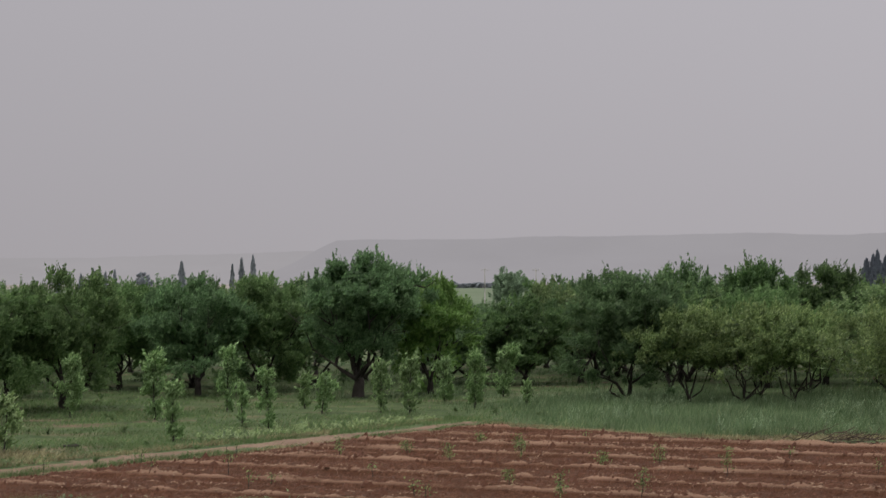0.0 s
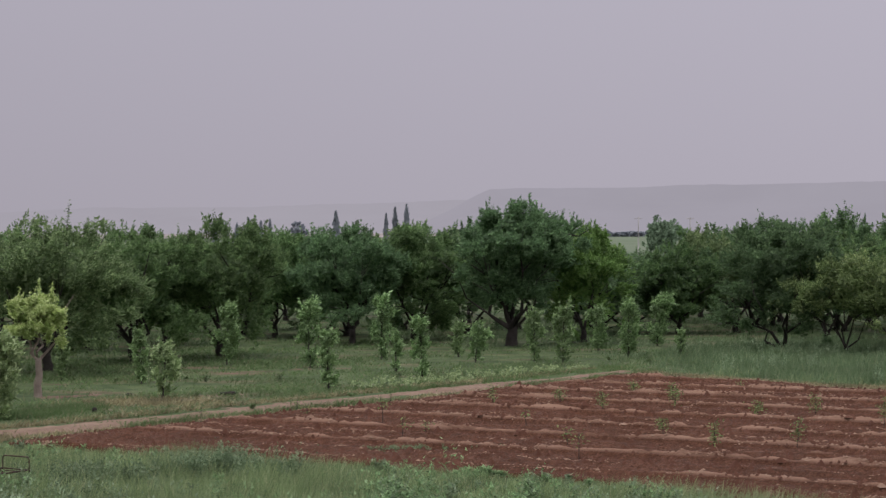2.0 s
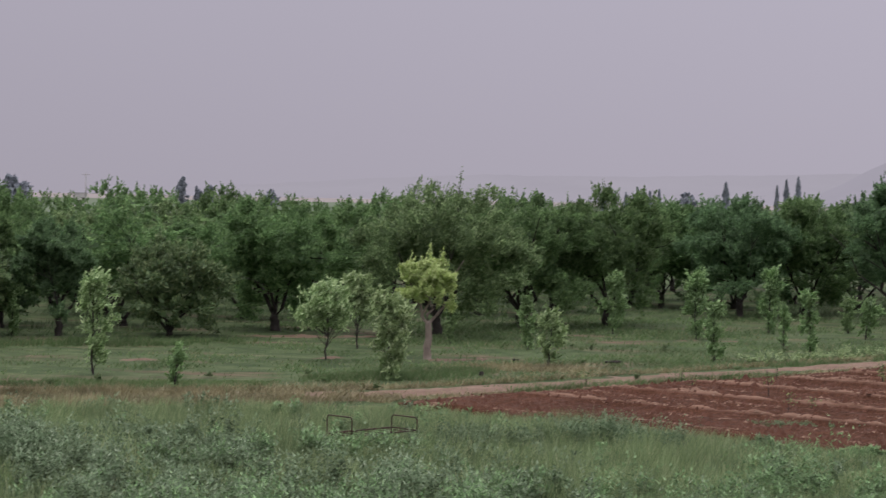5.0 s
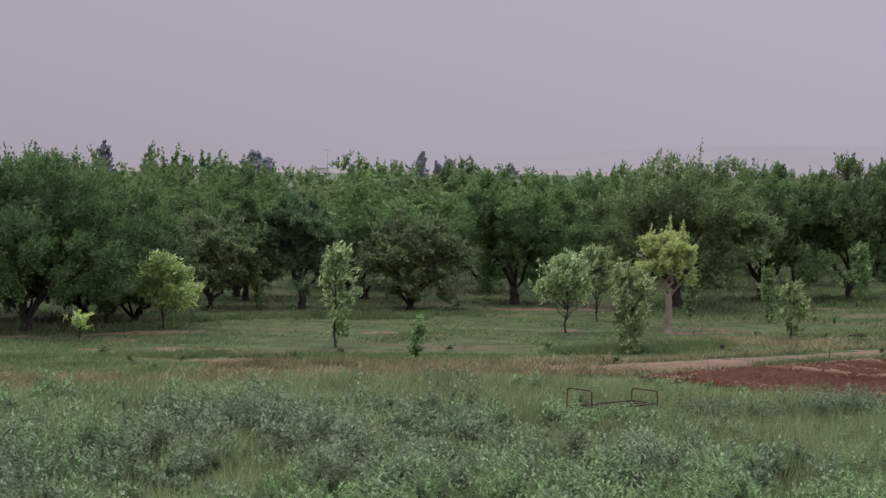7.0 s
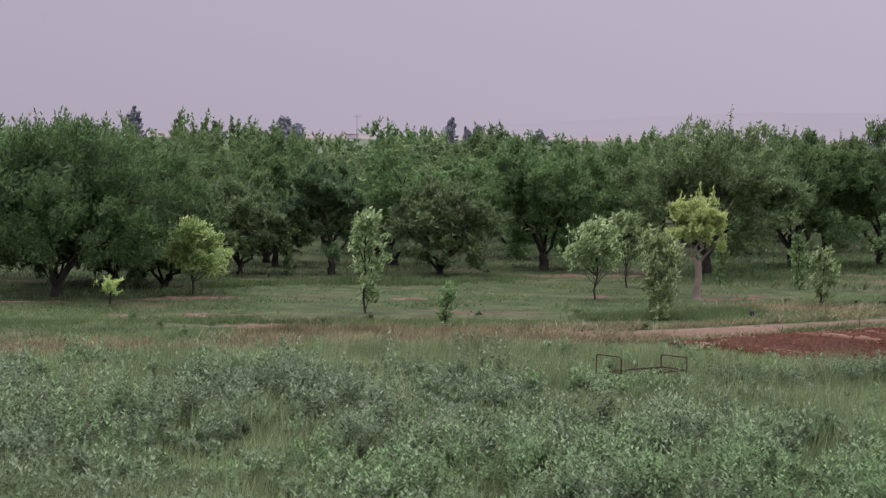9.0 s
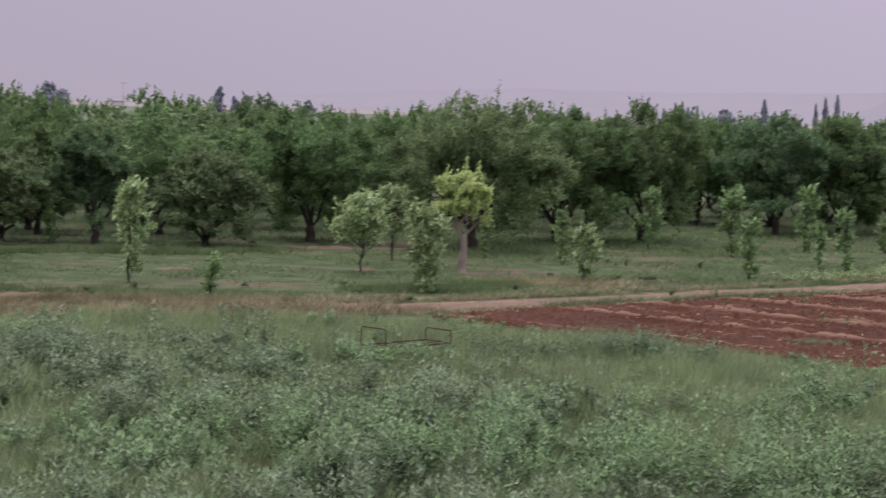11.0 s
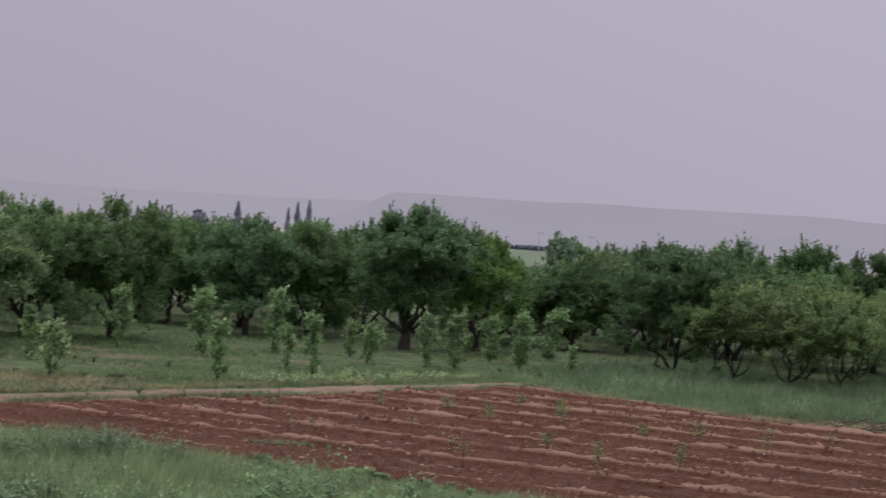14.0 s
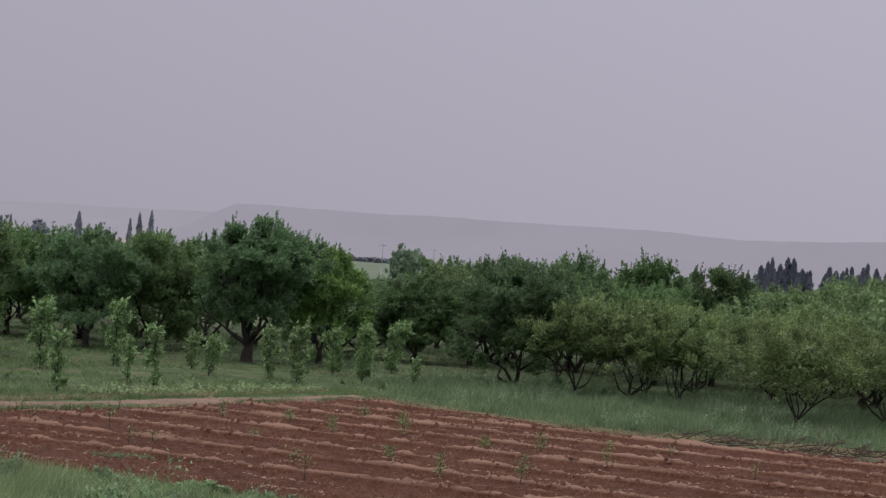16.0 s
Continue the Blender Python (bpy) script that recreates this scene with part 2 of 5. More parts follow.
def soil_material():
    """Red earth: moist hollows, dry crumbly crests, pale crust and a few green weeds."""
    m, n, l = shader("red_earth")
    co = n.new("ShaderNodeTexCoord")
    a = noise_node(n, l, 0.35, 4.0, 0.6, co.outputs["Object"])
    b = noise_node(n, l, 7.0, 8.0, 0.8, co.outputs["Object"])
    rows = n.new("ShaderNodeMapping")
    rows.inputs["Rotation"].default_value = (0, 0, radians(33))
    l.new(co.outputs["Object"], rows.inputs[0])
    rows2 = n.new("ShaderNodeMapping")
    rows2.inputs["Scale"].default_value = (0.35, 2.2, 1.0)
    l.new(rows.outputs[0], rows2.inputs[0])
    c = noise_node(n, l, 1.0, 6.0, 0.7, rows2.outputs[0])
    sep = n.new("ShaderNodeSeparateXYZ")
    l.new(co.outputs["Object"], sep.inputs[0])
    hgt = n.new("ShaderNodeMapRange")
    hgt.inputs[1].default_value, hgt.inputs[2].default_value = 0.145, 0.225
    l.new(sep.outputs["Z"], hgt.inputs[0])
    base = ramp_node(n, ((0.38, (0.039, 0.0159, 0.0089)), (0.5, (0.086, 0.0370, 0.0206)), (0.62, (0.150, 0.0755, 0.0472))))
    speck = noise_node(n, l, 26.0, 4.0, 0.7, co.outputs["Object"])
    both = n.new("ShaderNodeMix")
    both.inputs[0].default_value = 0.45
    l.new(b.outputs["Fac"], both.inputs[2])
    l.new(speck.outputs["Fac"], both.inputs[3])
    l.new(both.outputs[0], base.inputs[0])
    big = ramp_node(n, ((0.3, (0.68, 0.65, 0.63)), (0.7, (1.01, 1.00, 1.00))))
    l.new(a.outputs["Fac"], big.inputs[0])
    col = mix_node(n, l, 1.0, base.outputs[0], big.outputs[0], "MULTIPLY")
    crust = n.new("ShaderNodeMath")
    crust.operation = "MULTIPLY"
    cr = ramp_node(n, ((0.32, (0, 0, 0)), (0.52, (1, 1, 1))))
    l.new(c.outputs["Fac"], cr.inputs[0])
    l.new(cr.outputs[0], crust.inputs[0])
    l.new(hgt.outputs[0], crust.inputs[1])
    col = mix_node(n, l, crust.outputs[0], col, (0.240, 0.148, 0.106))
    bs = n.new("ShaderNodeBsdfPrincipled")
    bs.inputs["Roughness"].default_value = 0.95
    bs.inputs["Specular IOR Level"].default_value = 0.15
    bp = n.new("ShaderNodeBump")
    bp.inputs["Strength"].default_value, bp.inputs["Distance"].default_value = 1.0, 0.09
    out = n.new("ShaderNodeOutputMaterial")
    l.new(b.outputs["Fac"], bp.inputs["Height"])
    l.new(col, bs.inputs["Base Color"])
    l.new(bp.outputs[0], bs.inputs["Normal"])
    l.new(bs.outputs[0], out.inputs[0])
    return m


M_SOIL = soil_material()


def ground_material():
    """Orchard turf with bare red streaks near by; pale and green fields far away, with haze in their colour."""
    m, n, l = shader("orchard_ground")
    co = n.new("ShaderNodeTexCoord")
    turf_n = noise_node(n, l, 0.9, 8.0, 0.7, co.outputs["Object"])
    turf = ramp_node(n, ((0.36, (0.026, 0.042, 0.017)), (0.50, (0.047, 0.070, 0.029)), (0.66, (0.082, 0.103, 0.049))))
    l.new(turf_n.outputs["Fac"], turf.inputs[0])
    stretch = n.new("ShaderNodeMapping")
    stretch.inputs["Scale"].default_value = (0.16, 0.5, 1.0)
    stretch.inputs["Rotation"].default_value = (0, 0, radians(-20))
    l.new(co.outputs["Object"], stretch.inputs[0])
    bare_n = noise_node(n, l, 1.0, 5.0, 0.65, stretch.outputs[0])
    bare = ramp_node(n, ((0.54, (0, 0, 0)), (0.66, (0.9, 0.9, 0.9))))
    l.new(bare_n.outputs["Fac"], bare.inputs[0])
    earth = ramp_node(n, ((0.3, (0.080, 0.052, 0.037)), (0.7, (0.150, 0.108, 0.078))))
    l.new(turf_n.outputs["Fac"], earth.inputs[0])
    near = mix_node(n, l, bare.outputs[0], turf.outputs[0], earth.outputs[0])
    sep = n.new("ShaderNodeSeparateXYZ")
    l.new(co.outputs["Object"], sep.inputs[0])
    wide = n.new("ShaderNodeMapping")
    wide.inputs["Scale"].default_value = (0.004, 0.012, 1.0)
    l.new(co.outputs["Object"], wide.inputs[0])
    field_n = noise_node(n, l, 1.0, 2.0, 0.5, wide.outputs[0])
    # far fields: greyed greens and tans that already contain the haze
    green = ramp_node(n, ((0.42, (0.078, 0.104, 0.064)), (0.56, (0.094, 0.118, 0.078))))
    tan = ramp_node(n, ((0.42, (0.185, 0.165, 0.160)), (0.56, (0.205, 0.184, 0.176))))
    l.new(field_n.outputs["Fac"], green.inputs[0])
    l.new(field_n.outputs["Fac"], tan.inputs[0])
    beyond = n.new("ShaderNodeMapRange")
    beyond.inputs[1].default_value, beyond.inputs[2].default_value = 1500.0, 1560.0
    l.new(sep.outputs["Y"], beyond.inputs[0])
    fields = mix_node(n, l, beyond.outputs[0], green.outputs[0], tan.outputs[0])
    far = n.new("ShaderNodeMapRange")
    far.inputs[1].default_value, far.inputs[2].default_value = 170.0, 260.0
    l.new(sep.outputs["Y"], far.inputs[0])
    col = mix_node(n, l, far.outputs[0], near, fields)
    bs = n.new("ShaderNodeBsdfPrincipled")
    bs.inputs["Roughness"].default_value = 0.95
    bs.inputs["Specular IOR Level"].default_value = 0.1
    bp = n.new("ShaderNodeBump")
    bp.inputs["Strength"].default_value, bp.inputs["Distance"].default_value = 0.6, 0.06
    out = n.new("ShaderNodeOutputMaterial")
    l.new(turf_n.outputs["Fac"], bp.inputs["Height"])
    l.new(col, bs.inputs["Base Color"])
    l.new(bp.outputs[0], bs.inputs["Normal"])
    l.new(bs.outputs[0], out.inputs[0])
    return m


M_GROUND = ground_material()
M_EARTH = rough_material("bare_red_earth", ((0.3, (0.0888, 0.0562, 0.0400)), (0.5, (0.1260, 0.0842, 0.0605)), (0.7, (0.1740, 0.1274, 0.0907))), 0.8, 8.0, 0.5, 0.95, 0.5)
M_PATH = rough_material("dusty_path", ((0.3, (0.0851, 0.0512, 0.0350)), (0.5, (0.1409, 0.0938, 0.0675)), (0.7, (0.2031, 0.1470, 0.1094))), 0.6, 7.0, 0.5, 0.95, 0.5)


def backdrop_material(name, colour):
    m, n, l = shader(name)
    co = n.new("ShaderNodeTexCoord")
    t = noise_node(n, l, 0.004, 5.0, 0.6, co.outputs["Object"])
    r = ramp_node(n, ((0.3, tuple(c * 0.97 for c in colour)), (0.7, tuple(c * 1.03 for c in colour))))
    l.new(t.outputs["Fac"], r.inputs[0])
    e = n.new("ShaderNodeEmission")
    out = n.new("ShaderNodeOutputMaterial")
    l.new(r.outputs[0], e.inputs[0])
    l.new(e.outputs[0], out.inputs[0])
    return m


# The ridges glow in one flat mauve; the haze is part of that colour.
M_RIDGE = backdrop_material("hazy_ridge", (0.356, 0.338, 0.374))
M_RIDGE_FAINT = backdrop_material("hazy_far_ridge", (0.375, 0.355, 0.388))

# ---------------------------------------------------------------- helpers for shapes


def raw_mesh(name, verts, faces, material, smooth=False):
    """A mesh from arrays; faces all have the same number of corners."""
    verts, faces = np.asarray(verts, np.float32), np.asarray(faces, np.int32)
    me = bpy.data.meshes.new(name)
    me.vertices.add(len(verts))
    me.vertices.foreach_set("co", verts.ravel())
    k = faces.shape[1]
    me.loops.add(faces.size)
    me.loops.foreach_set("vertex_index", faces.ravel())
    me.polygons.add(len(faces))
    me.polygons.foreach_set("loop_start", np.arange(0, faces.size, k, dtype=np.int32))
    me.polygons.foreach_set("use_smooth", np.full(len(faces), smooth))
    me.update(calc_edges=True)
    me.materials.append(material)
    return me


def part(name, me, parent, label=""):
    ob = new(name, me)
    ob.parent = parent
    return tagged(ob, label)


def unit(v):
    return v / np.maximum(np.linalg.norm(v, axis=-1, keepdims=True), 1e-9)


def leaf_quads(rng, centres, normals, length, width):
    """One pointed leaf of four corners at each centre."""
    count = len(centres)
    n = unit(normals)
    d = unit(np.cross(n, unit(rng.normal(size=(count, 3)))))
    s = np.cross(n, d)
    ln = length * rng.uniform(0.7, 1.3, (count, 1))
    wd = width * rng.uniform(0.7, 1.3, (count, 1))
    v = np.stack([centres - d * ln * 0.5, centres + s * wd * 0.5 + d * ln * 0.08, centres + d * ln * 0.5 - n * ln * 0.12, centres - s * wd * 0.5 + d * ln * 0.08], 1)
    return v.reshape(-1, 3), np.arange(count * 4).reshape(-1, 4)


def tube(points, radii, sides=7):
    """Closed tapered tube along points, as vertices and quads."""
    pts, radii = np.asarray(points, float), np.asarray(radii, float)
    tang = unit(np.gradient(pts, axis=0))
    ref = np.where(np.abs(tang[:, 2:3]) > 0.9, [[1.0, 0, 0]], [[0, 0, 1.0]])
    a = unit(np.cross(tang, ref))
    b = np.cross(tang, a)
    ang = np.linspace(0, 2 * np.pi, sides, endpoint=False)
    ring = pts[:, None] + radii[:, None, None] * (np.cos(ang)[None, :, None] * a[:, None] + np.sin(ang)[None, :, None] * b[:, None])
    k = len(pts)
    i, j = np.meshgrid(np.arange(k - 1), np.arange(sides), indexing="ij")
    q = np.stack([i * sides + j, i * sides + (j + 1) % sides, (i + 1) * sides + (j + 1) % sides, (i + 1) * sides + j], -1).reshape(-1, 4)
    v = ring.reshape(-1, 3)
    lids = []
    for r0 in (0, (k - 1) * sides):
        for s in range(1, sides - 1, 2):
            lids.append([r0, r0 + s, r0 + s + 1, r0 + min(s + 2, sides - 1)] if s + 2 <= sides - 1 else [r0, r0 + s, r0 + s + 1, r0 + s + 1])
    return v, np.vstack([q, [x for x in lids if len(set(x)) == 4]]) if any(len(set(x)) == 4 for x in lids) else q


def join(pieces):
    vs, fs, base = [], [], 0
    for v, f in pieces:
        vs.append(v)
        fs.append(f + base)
        base += len(v)
    return np.vstack(vs), np.vstack(fs)


def bent(rng, a, b, steps=6, wobble=0.06, sag=0.0):
    """A crooked line from a to b."""
    a, b = np.asarray(a, float), np.asarray(b, float)
    s = np.linspace(0, 1, steps)[:, None]
    size = np.linalg.norm(b - a)
    p = a + (b - a) * s
    p[1:-1] += rng.normal(scale=wobble * size, size=(steps - 2, 3))
    p[:, 2] -= sag * size * np.sin(s[:, 0] * np.pi)
    return p


def cloud(rng, count, mid, half, lobes, low=0.65, fill=0.5, skirted=0.4):
    """Places for leaf tufts in an uneven, lobed crown, and the outward direction of each."""
    d = unit(rng.normal(size=(count, 3)))
    d[:, 2] = np.where(rng.random(count) < 0.3, np.abs(d[:, 2]), d[:, 2])
    d = unit(d)
    lobe_dir = unit(rng.normal(size=(lobes, 3)) + [0, 0, 0.25])
    near = np.clip(d @ lobe_dir.T, 0, 1) ** 8
    push = 0.66 + 0.42 * (near * rng.uniform(0.6, 1.0, lobes)).max(1)
    r = push * (fill + (1 - fill) * rng.random(count) ** 0.55)
    flat = np.sqrt(np.clip(1 - d[:, 2] ** 2, 0.02, 1))
    skirt = np.where(d[:, 2] < 0, (1 - skirted * d[:, 2] ** 2) / flat, 1.0)
    p = d * r[:, None]
    p[:, :2] *= np.minimum(skirt, 2.5)[:, None]
    p[:, 2] = np.where(p[:, 2] < 0, p[:, 2] * low, p[:, 2])
    return mid + p * half, d


def leaf_tris(rng, centres, normals, length, width, along=None):
    """One pointed three-cornered leaf at each centre, for leaves seen from far; along: the way its tip points."""
    count = len(centres)
    n = unit(normals)
    if along is None:
        d = unit(np.cross(n, rng.normal(size=(count, 3))))
        s = np.cross(n, d)
    else:
        d = unit(along)
        s = unit(np.cross(n, d) + rng.normal(size=(count, 3)) * 0.05)
    ln = length * rng.uniform(0.7, 1.35, (count, 1))
    wd = width * rng.uniform(0.7, 1.3, (count, 1))
    v = np.stack([centres - d * ln * 0.45 - s * wd * 0.5, centres - d * ln * 0.45 + s * wd * 0.5, centres + d * ln * 0.55], 1)
    return v.reshape(-1, 3), np.arange(count * 3).reshape(-1, 3)


def sprays(rng, base, way, length, per, around):
    """Leaf places along leafy twigs that start at base and run along way; with each leaf's twig."""
    k = np.repeat(np.arange(len(base)), per)
    s = rng.random(len(k))
    c = base[k] + way[k] * (s * length[k])[:, None] + rng.normal(size=(len(k), 3)) * (around * (1.15 - 0.7 * s))[:, None]
    return c, k


def foliage(rng, count, mid, half, length, width, shoots=0, shoot_len=0.7, low=0.7, per=22):
    """All leaves of one crown: leafy plumes pointing up and outwards all through it, larger shaded leaves inside, upright shoots on top."""
    mid, half = np.asarray(mid, float), np.asarray(half, float)
    scale = half.mean()
    boughs = int(32 + 24 * scale)
    at0, out0 = cloud(rng, boughs, mid, half * [0.92, 0.92, 0.93], 18, low, 0.5, 0.25)
    size = scale * rng.uniform(0.10, 0.25, boughs)
    twigs = max(40, int(count * 0.84) // per)
    b = rng.choice(boughs, twigs, p=size**2 / (size**2).sum())
    way = unit(rng.normal(size=(twigs, 3)) * 0.6 + out0[b] * 0.6 + [0.15, 0.0, 0.6])
    at = at0[b] + unit(rng.normal(size=(twigs, 3)) + out0[b] * 0.5) * [1.1, 1.1, 0.7] * (size[b] * rng.uniform(0.1, 0.8, twigs))[:, None]
    c, k = sprays(rng, at, way, size[b] * rng.uniform(0.4, 0.95, twigs), per, 0.04 + scale * 0.016)
    nrm = way[k] * 0.45 + out0[b][k] * 0.35 + [0, 0, 0.45] + rng.normal(size=(len(k), 3)) * 0.36
    tips = way[k] + rng.normal(size=(len(k), 3)) * 0.45
    inner, fine = count // 12, []
    ci, ni = cloud(rng, inner, mid, half * 0.66, 8, low, 0.15, 0.2)
    if shoots:
        high = np.argsort(at[:, 2] + 0.25 * rng.normal(size=twigs))[-max(12, twigs // 5):]
        k0 = rng.choice(high, shoots)
        w2 = unit(rng.normal(scale=0.16, size=(shoots, 3)) + [0.08, 0, 1.0])
        sc, k2 = sprays(rng, at[k0] + [0, 0, 0.1], w2, shoot_len * rng.uniform(0.5, 1.15, shoots), 16, 0.035)
        small = min(length, 0.12)
        fine = [leaf_tris(rng, sc, rng.normal(size=(len(k2), 3)) + [0, 0, 0.3], small, small * 0.55, w2[k2] + rng.normal(size=(len(k2), 3)) * 0.6)]
    return join(fine + [leaf_tris(rng, c, nrm, length * 1.15, width * 0.9, tips), leaf_tris(rng, ci, ni + rng.normal(size=(inner, 3)) * 0.5, length * 2.3, width * 2.3)])


def orchard_tree(name, seed, x, y, height, spread, material, label, leaves=16000, clear=0.24, lean=(0, 0), limbs=5, girth=0.14, leaf=0.126, bark=None, group="orchard trees", category="tree", deep=0.9, shoots=70, low=1.12, wobble=0.04, fork_at=None, fine=True):
    """Broad fruit tree: crooked trunk, spreading limbs, lobed crown with upright shoots."""
    rng = np.random.default_rng(seed)
    bark = bark or M_BARK
    tree = new(name)
    tree.location = (x, y, 0)
    fork = np.array([lean[0] * 0.3, lean[1] * 0.3, fork_at or height * clear * 0.8])
    base = np.array([0, 0, -0.12])
    line = bent(rng, base, fork, 6, wobble)
    v, f = tube(line, np.linspace(girth * 1.25, girth * 0.85, 6), 9)
    part("trunk", raw_mesh("trunk", v, f, bark, True), tree)
    top, bottom = height * 0.97, height * clear
    mid = np.array([lean[0], lean[1], bottom + (top - bottom) * 0.5])
    half = np.array([spread * 0.5, spread * 0.5 * deep, (top - bottom) * 0.5 / 0.95])
    for k in range(limbs):
        a = 2 * np.pi * (k + rng.uniform(-0.25, 0.25)) / limbs
        r = rng.uniform(0.4, 0.68)
        end = mid + np.array([math.cos(a) * r, math.sin(a) * r, rng.uniform(-0.12, 0.55)]) * half
        limb_line = bent(rng, fork - [0, 0, 0.08], end, 6, 0.05, rng.uniform(-0.02, 0.1))
        pieces, twigs = [tube(limb_line, np.linspace(girth * 0.5, girth * 0.09, 6), 6)], []
        for q in range(3):
            s = limb_line[rng.integers(2, 5)]
            e = s + (rng.normal(size=3) * 0.28 + [math.cos(a) * 0.3, math.sin(a) * 0.3, 0.3]) * half * 0.8
            (twigs if fine else pieces).append(tube(bent(rng, s, e, 4, 0.06), np.linspace(girth * 0.18, girth * 0.05, 4), 4))
        limb = part("limb", raw_mesh("limb", *join(pieces), bark, True), tree)
        for v, f in twigs:
            part("branch", raw_mesh("branch", v, f, bark, True), limb)
    v, f = foliage(rng, leaves, mid, half, leaf, leaf * 0.6, shoots, 0.3 + height * 0.05, low)
    part("crown", raw_mesh("crown", v, f, material), tree)
    return tagged(tree, label, category, group)


def sapling(name, seed, x, y, height, spread, material, label, leaves=900, bark=None, low_leaves=0.12, group="young trees", stem=0.03, leaf=0.085, category="young tree", wide_top=False):
    """Slim young tree: thin stem, upright branches, and loose leafy tufts of uneven size with gaps between them."""
    rng = np.random.default_rng(seed)
    bark = bark or M_BARK
    tree = new(name)
    tree.location = (x, y, 0)
    lean = rng.normal(scale=0.05 * height, size=2)
    top = np.array([lean[0], lean[1], height * 0.9])
    line = bent(rng, (0, 0, -0.08), top, 7, 0.01)
    part("stem", raw_mesh("stem", *tube(line, np.linspace(stem, stem * 0.25, 7), 6), bark, True), tree)
    lo, hgt = height * low_leaves, height * (1 - low_leaves)
    count = 7 + int(spread * 4.5)
    mids, sizes = [top + [0, 0, -0.06 * height]], [(spread * 0.17, hgt * 0.10)]
    for k in range(count):
        zf = np.clip((k + 0.5) / count + rng.normal(scale=0.04), 0.03, 0.97)
        if wide_top:
            zf = 0.2 + 0.78 * zf
        full = 0.35 + 0.65 * math.sin(math.pi * (0.08 + 0.74 * zf))
        a = 2.4 * k + rng.normal(scale=0.5)
        r = spread * 0.42 * full * rng.uniform(0.3, 0.85)
        at = min(6, max(0, int(zf * 5.2)))
        s = line[at] + (line[min(6, at + 1)] - line[at]) * rng.random() * 0.5
        e = np.array([lean[0] * zf + math.cos(a) * r, lean[1] * zf + math.sin(a) * r, lo + hgt * 0.93 * zf])
        e[2] = max(e[2], s[2] + 0.06)
        part("branch", raw_mesh("branch", *tube(bent(rng, s, e, 5, 0.05), np.linspace(stem * 0.45, stem * 0.12, 5), 4), bark, True), tree)
        mids.append(e)
        sizes.append((spread * full * rng.uniform(0.10, 0.21), hgt * rng.uniform(0.05, 0.11)))
    mids, sizes = np.array(mids), np.array(sizes)
    per = 12
    n_tw = max(20, leaves // per)
    weight = sizes[:, 0] * sizes[:, 1] ** 0.7
    c0 = rng.choice(len(mids), n_tw, p=weight / weight.sum())
    way = unit(rng.normal(size=(n_tw, 3)) * 0.5 + [0.22, 0, 0.62])
    at = mids[c0] + np.clip(rng.normal(size=(n_tw, 3)) * 0.62, -1.15, 1.15) * sizes[c0][:, [0, 0, 1]]
    at[:, 2] = np.maximum(at[:, 2], 0.02)
    c, k = sprays(rng, at, way, rng.uniform(0.12, 0.36, n_tw) * (0.6 + 0.3 * spread), per, 0.028 + 0.012 * spread)
    tips = rng.choice(len(mids), 5 + int(4 * spread * height))
    up = unit(rng.normal(scale=0.2, size=(len(tips), 3)) + [0.1, 0, 1.0] + (mids[tips] - [lean[0], lean[1], 0]) * [0.35, 0.35, 0] / spread)
    c2, k2 = sprays(rng, mids[tips], up, hgt * rng.uniform(0.10, 0.24, len(tips)), 18, 0.026)
    c, k, way = np.vstack([c, c2]), np.concatenate([k, k2 + len(way)]), np.vstack([way, up])
    nrm = [0, -0.1, 0.8] + rng.normal(size=(len(k), 3)) * 0.5
    v, f = leaf_tris(rng, c, nrm, leaf * 1.35, leaf * 0.62, way[k] + [0.15, 0, 0] + rng.normal(size=(len(k), 3)) * 0.45)
    part("crown", raw_mesh("crown", v, f, material), tree)
    return tagged(tree, label, category, group)

# ---------------------------------------------------------------- ground


def wave(x, y, scale, seed):
    """Smooth random relief from -1 to 1 on arrays."""
    rng = np.random.default_rng(seed)
    table = rng.uniform(-1, 1, (256, 256))
    u, v = np.asarray(x) / scale + 500, np.asarray(y) / scale + 500
    i, j = np.floor(u).astype(int), np.floor(v).astype(int)
    fu, fv = u - i, v - j
    fu, fv = fu * fu * (3 - 2 * fu), fv * fv * (3 - 2 * fv)
    g = lambda a, b: table[a % 256, b % 256]
    return (g(i, j) * (1 - fu) + g(i + 1, j) * fu) * (1 - fv) + (g(i, j + 1) * (1 - fu) + g(i + 1, j + 1) * fu) * fv


def inside(x, y, corners):
    """Which points lie in the polygon."""
    hit = np.zeros(np.shape(x), bool)
    for (x0, y0), (x1, y1) in zip(corners, corners[1:] + corners[:1]):
        cross = (y0 > y) != (y1 > y)
        hit ^= cross & (x < (x1 - x0) * (y - y0) / ((y1 - y0) or 1e-9) + x0)
    return hit


# plan: near edge of the wild meadow, the tilled plot and the path beside it
MEADOW_EDGE = ((-60, 30), (-20, 42.3), (-15, 46.5), (-10, 48.9), (-6.2, 49.3), (-1.7, 45.9), (1.9, 44.1), (5.6, 41.6), (8.5, 37.4), (14, 28), (18, 10))
FIELD = [(-6.9, 50.1), (-1.7, 45.6), (1.9, 43.8), (5.6, 41.3), (8.5, 37.0), (14, 27), (18, 12), (44, 20), (44, 47), (30, 56.8), (24.8, 59.6), (22.9, 60.9), (21.2, 61.4), (19.9, 61.6), (18.5, 63.3), (17.1, 64.6), (15.7, 66.6), (14.0, 68.0), (12.6, 69.6), (11.5, 71.6), (7.2, 66.4), (4.5, 63.2), (1.6, 59.5), (-0.6, 57.5), (-3.6, 54.2), (-6.2, 51.4)]
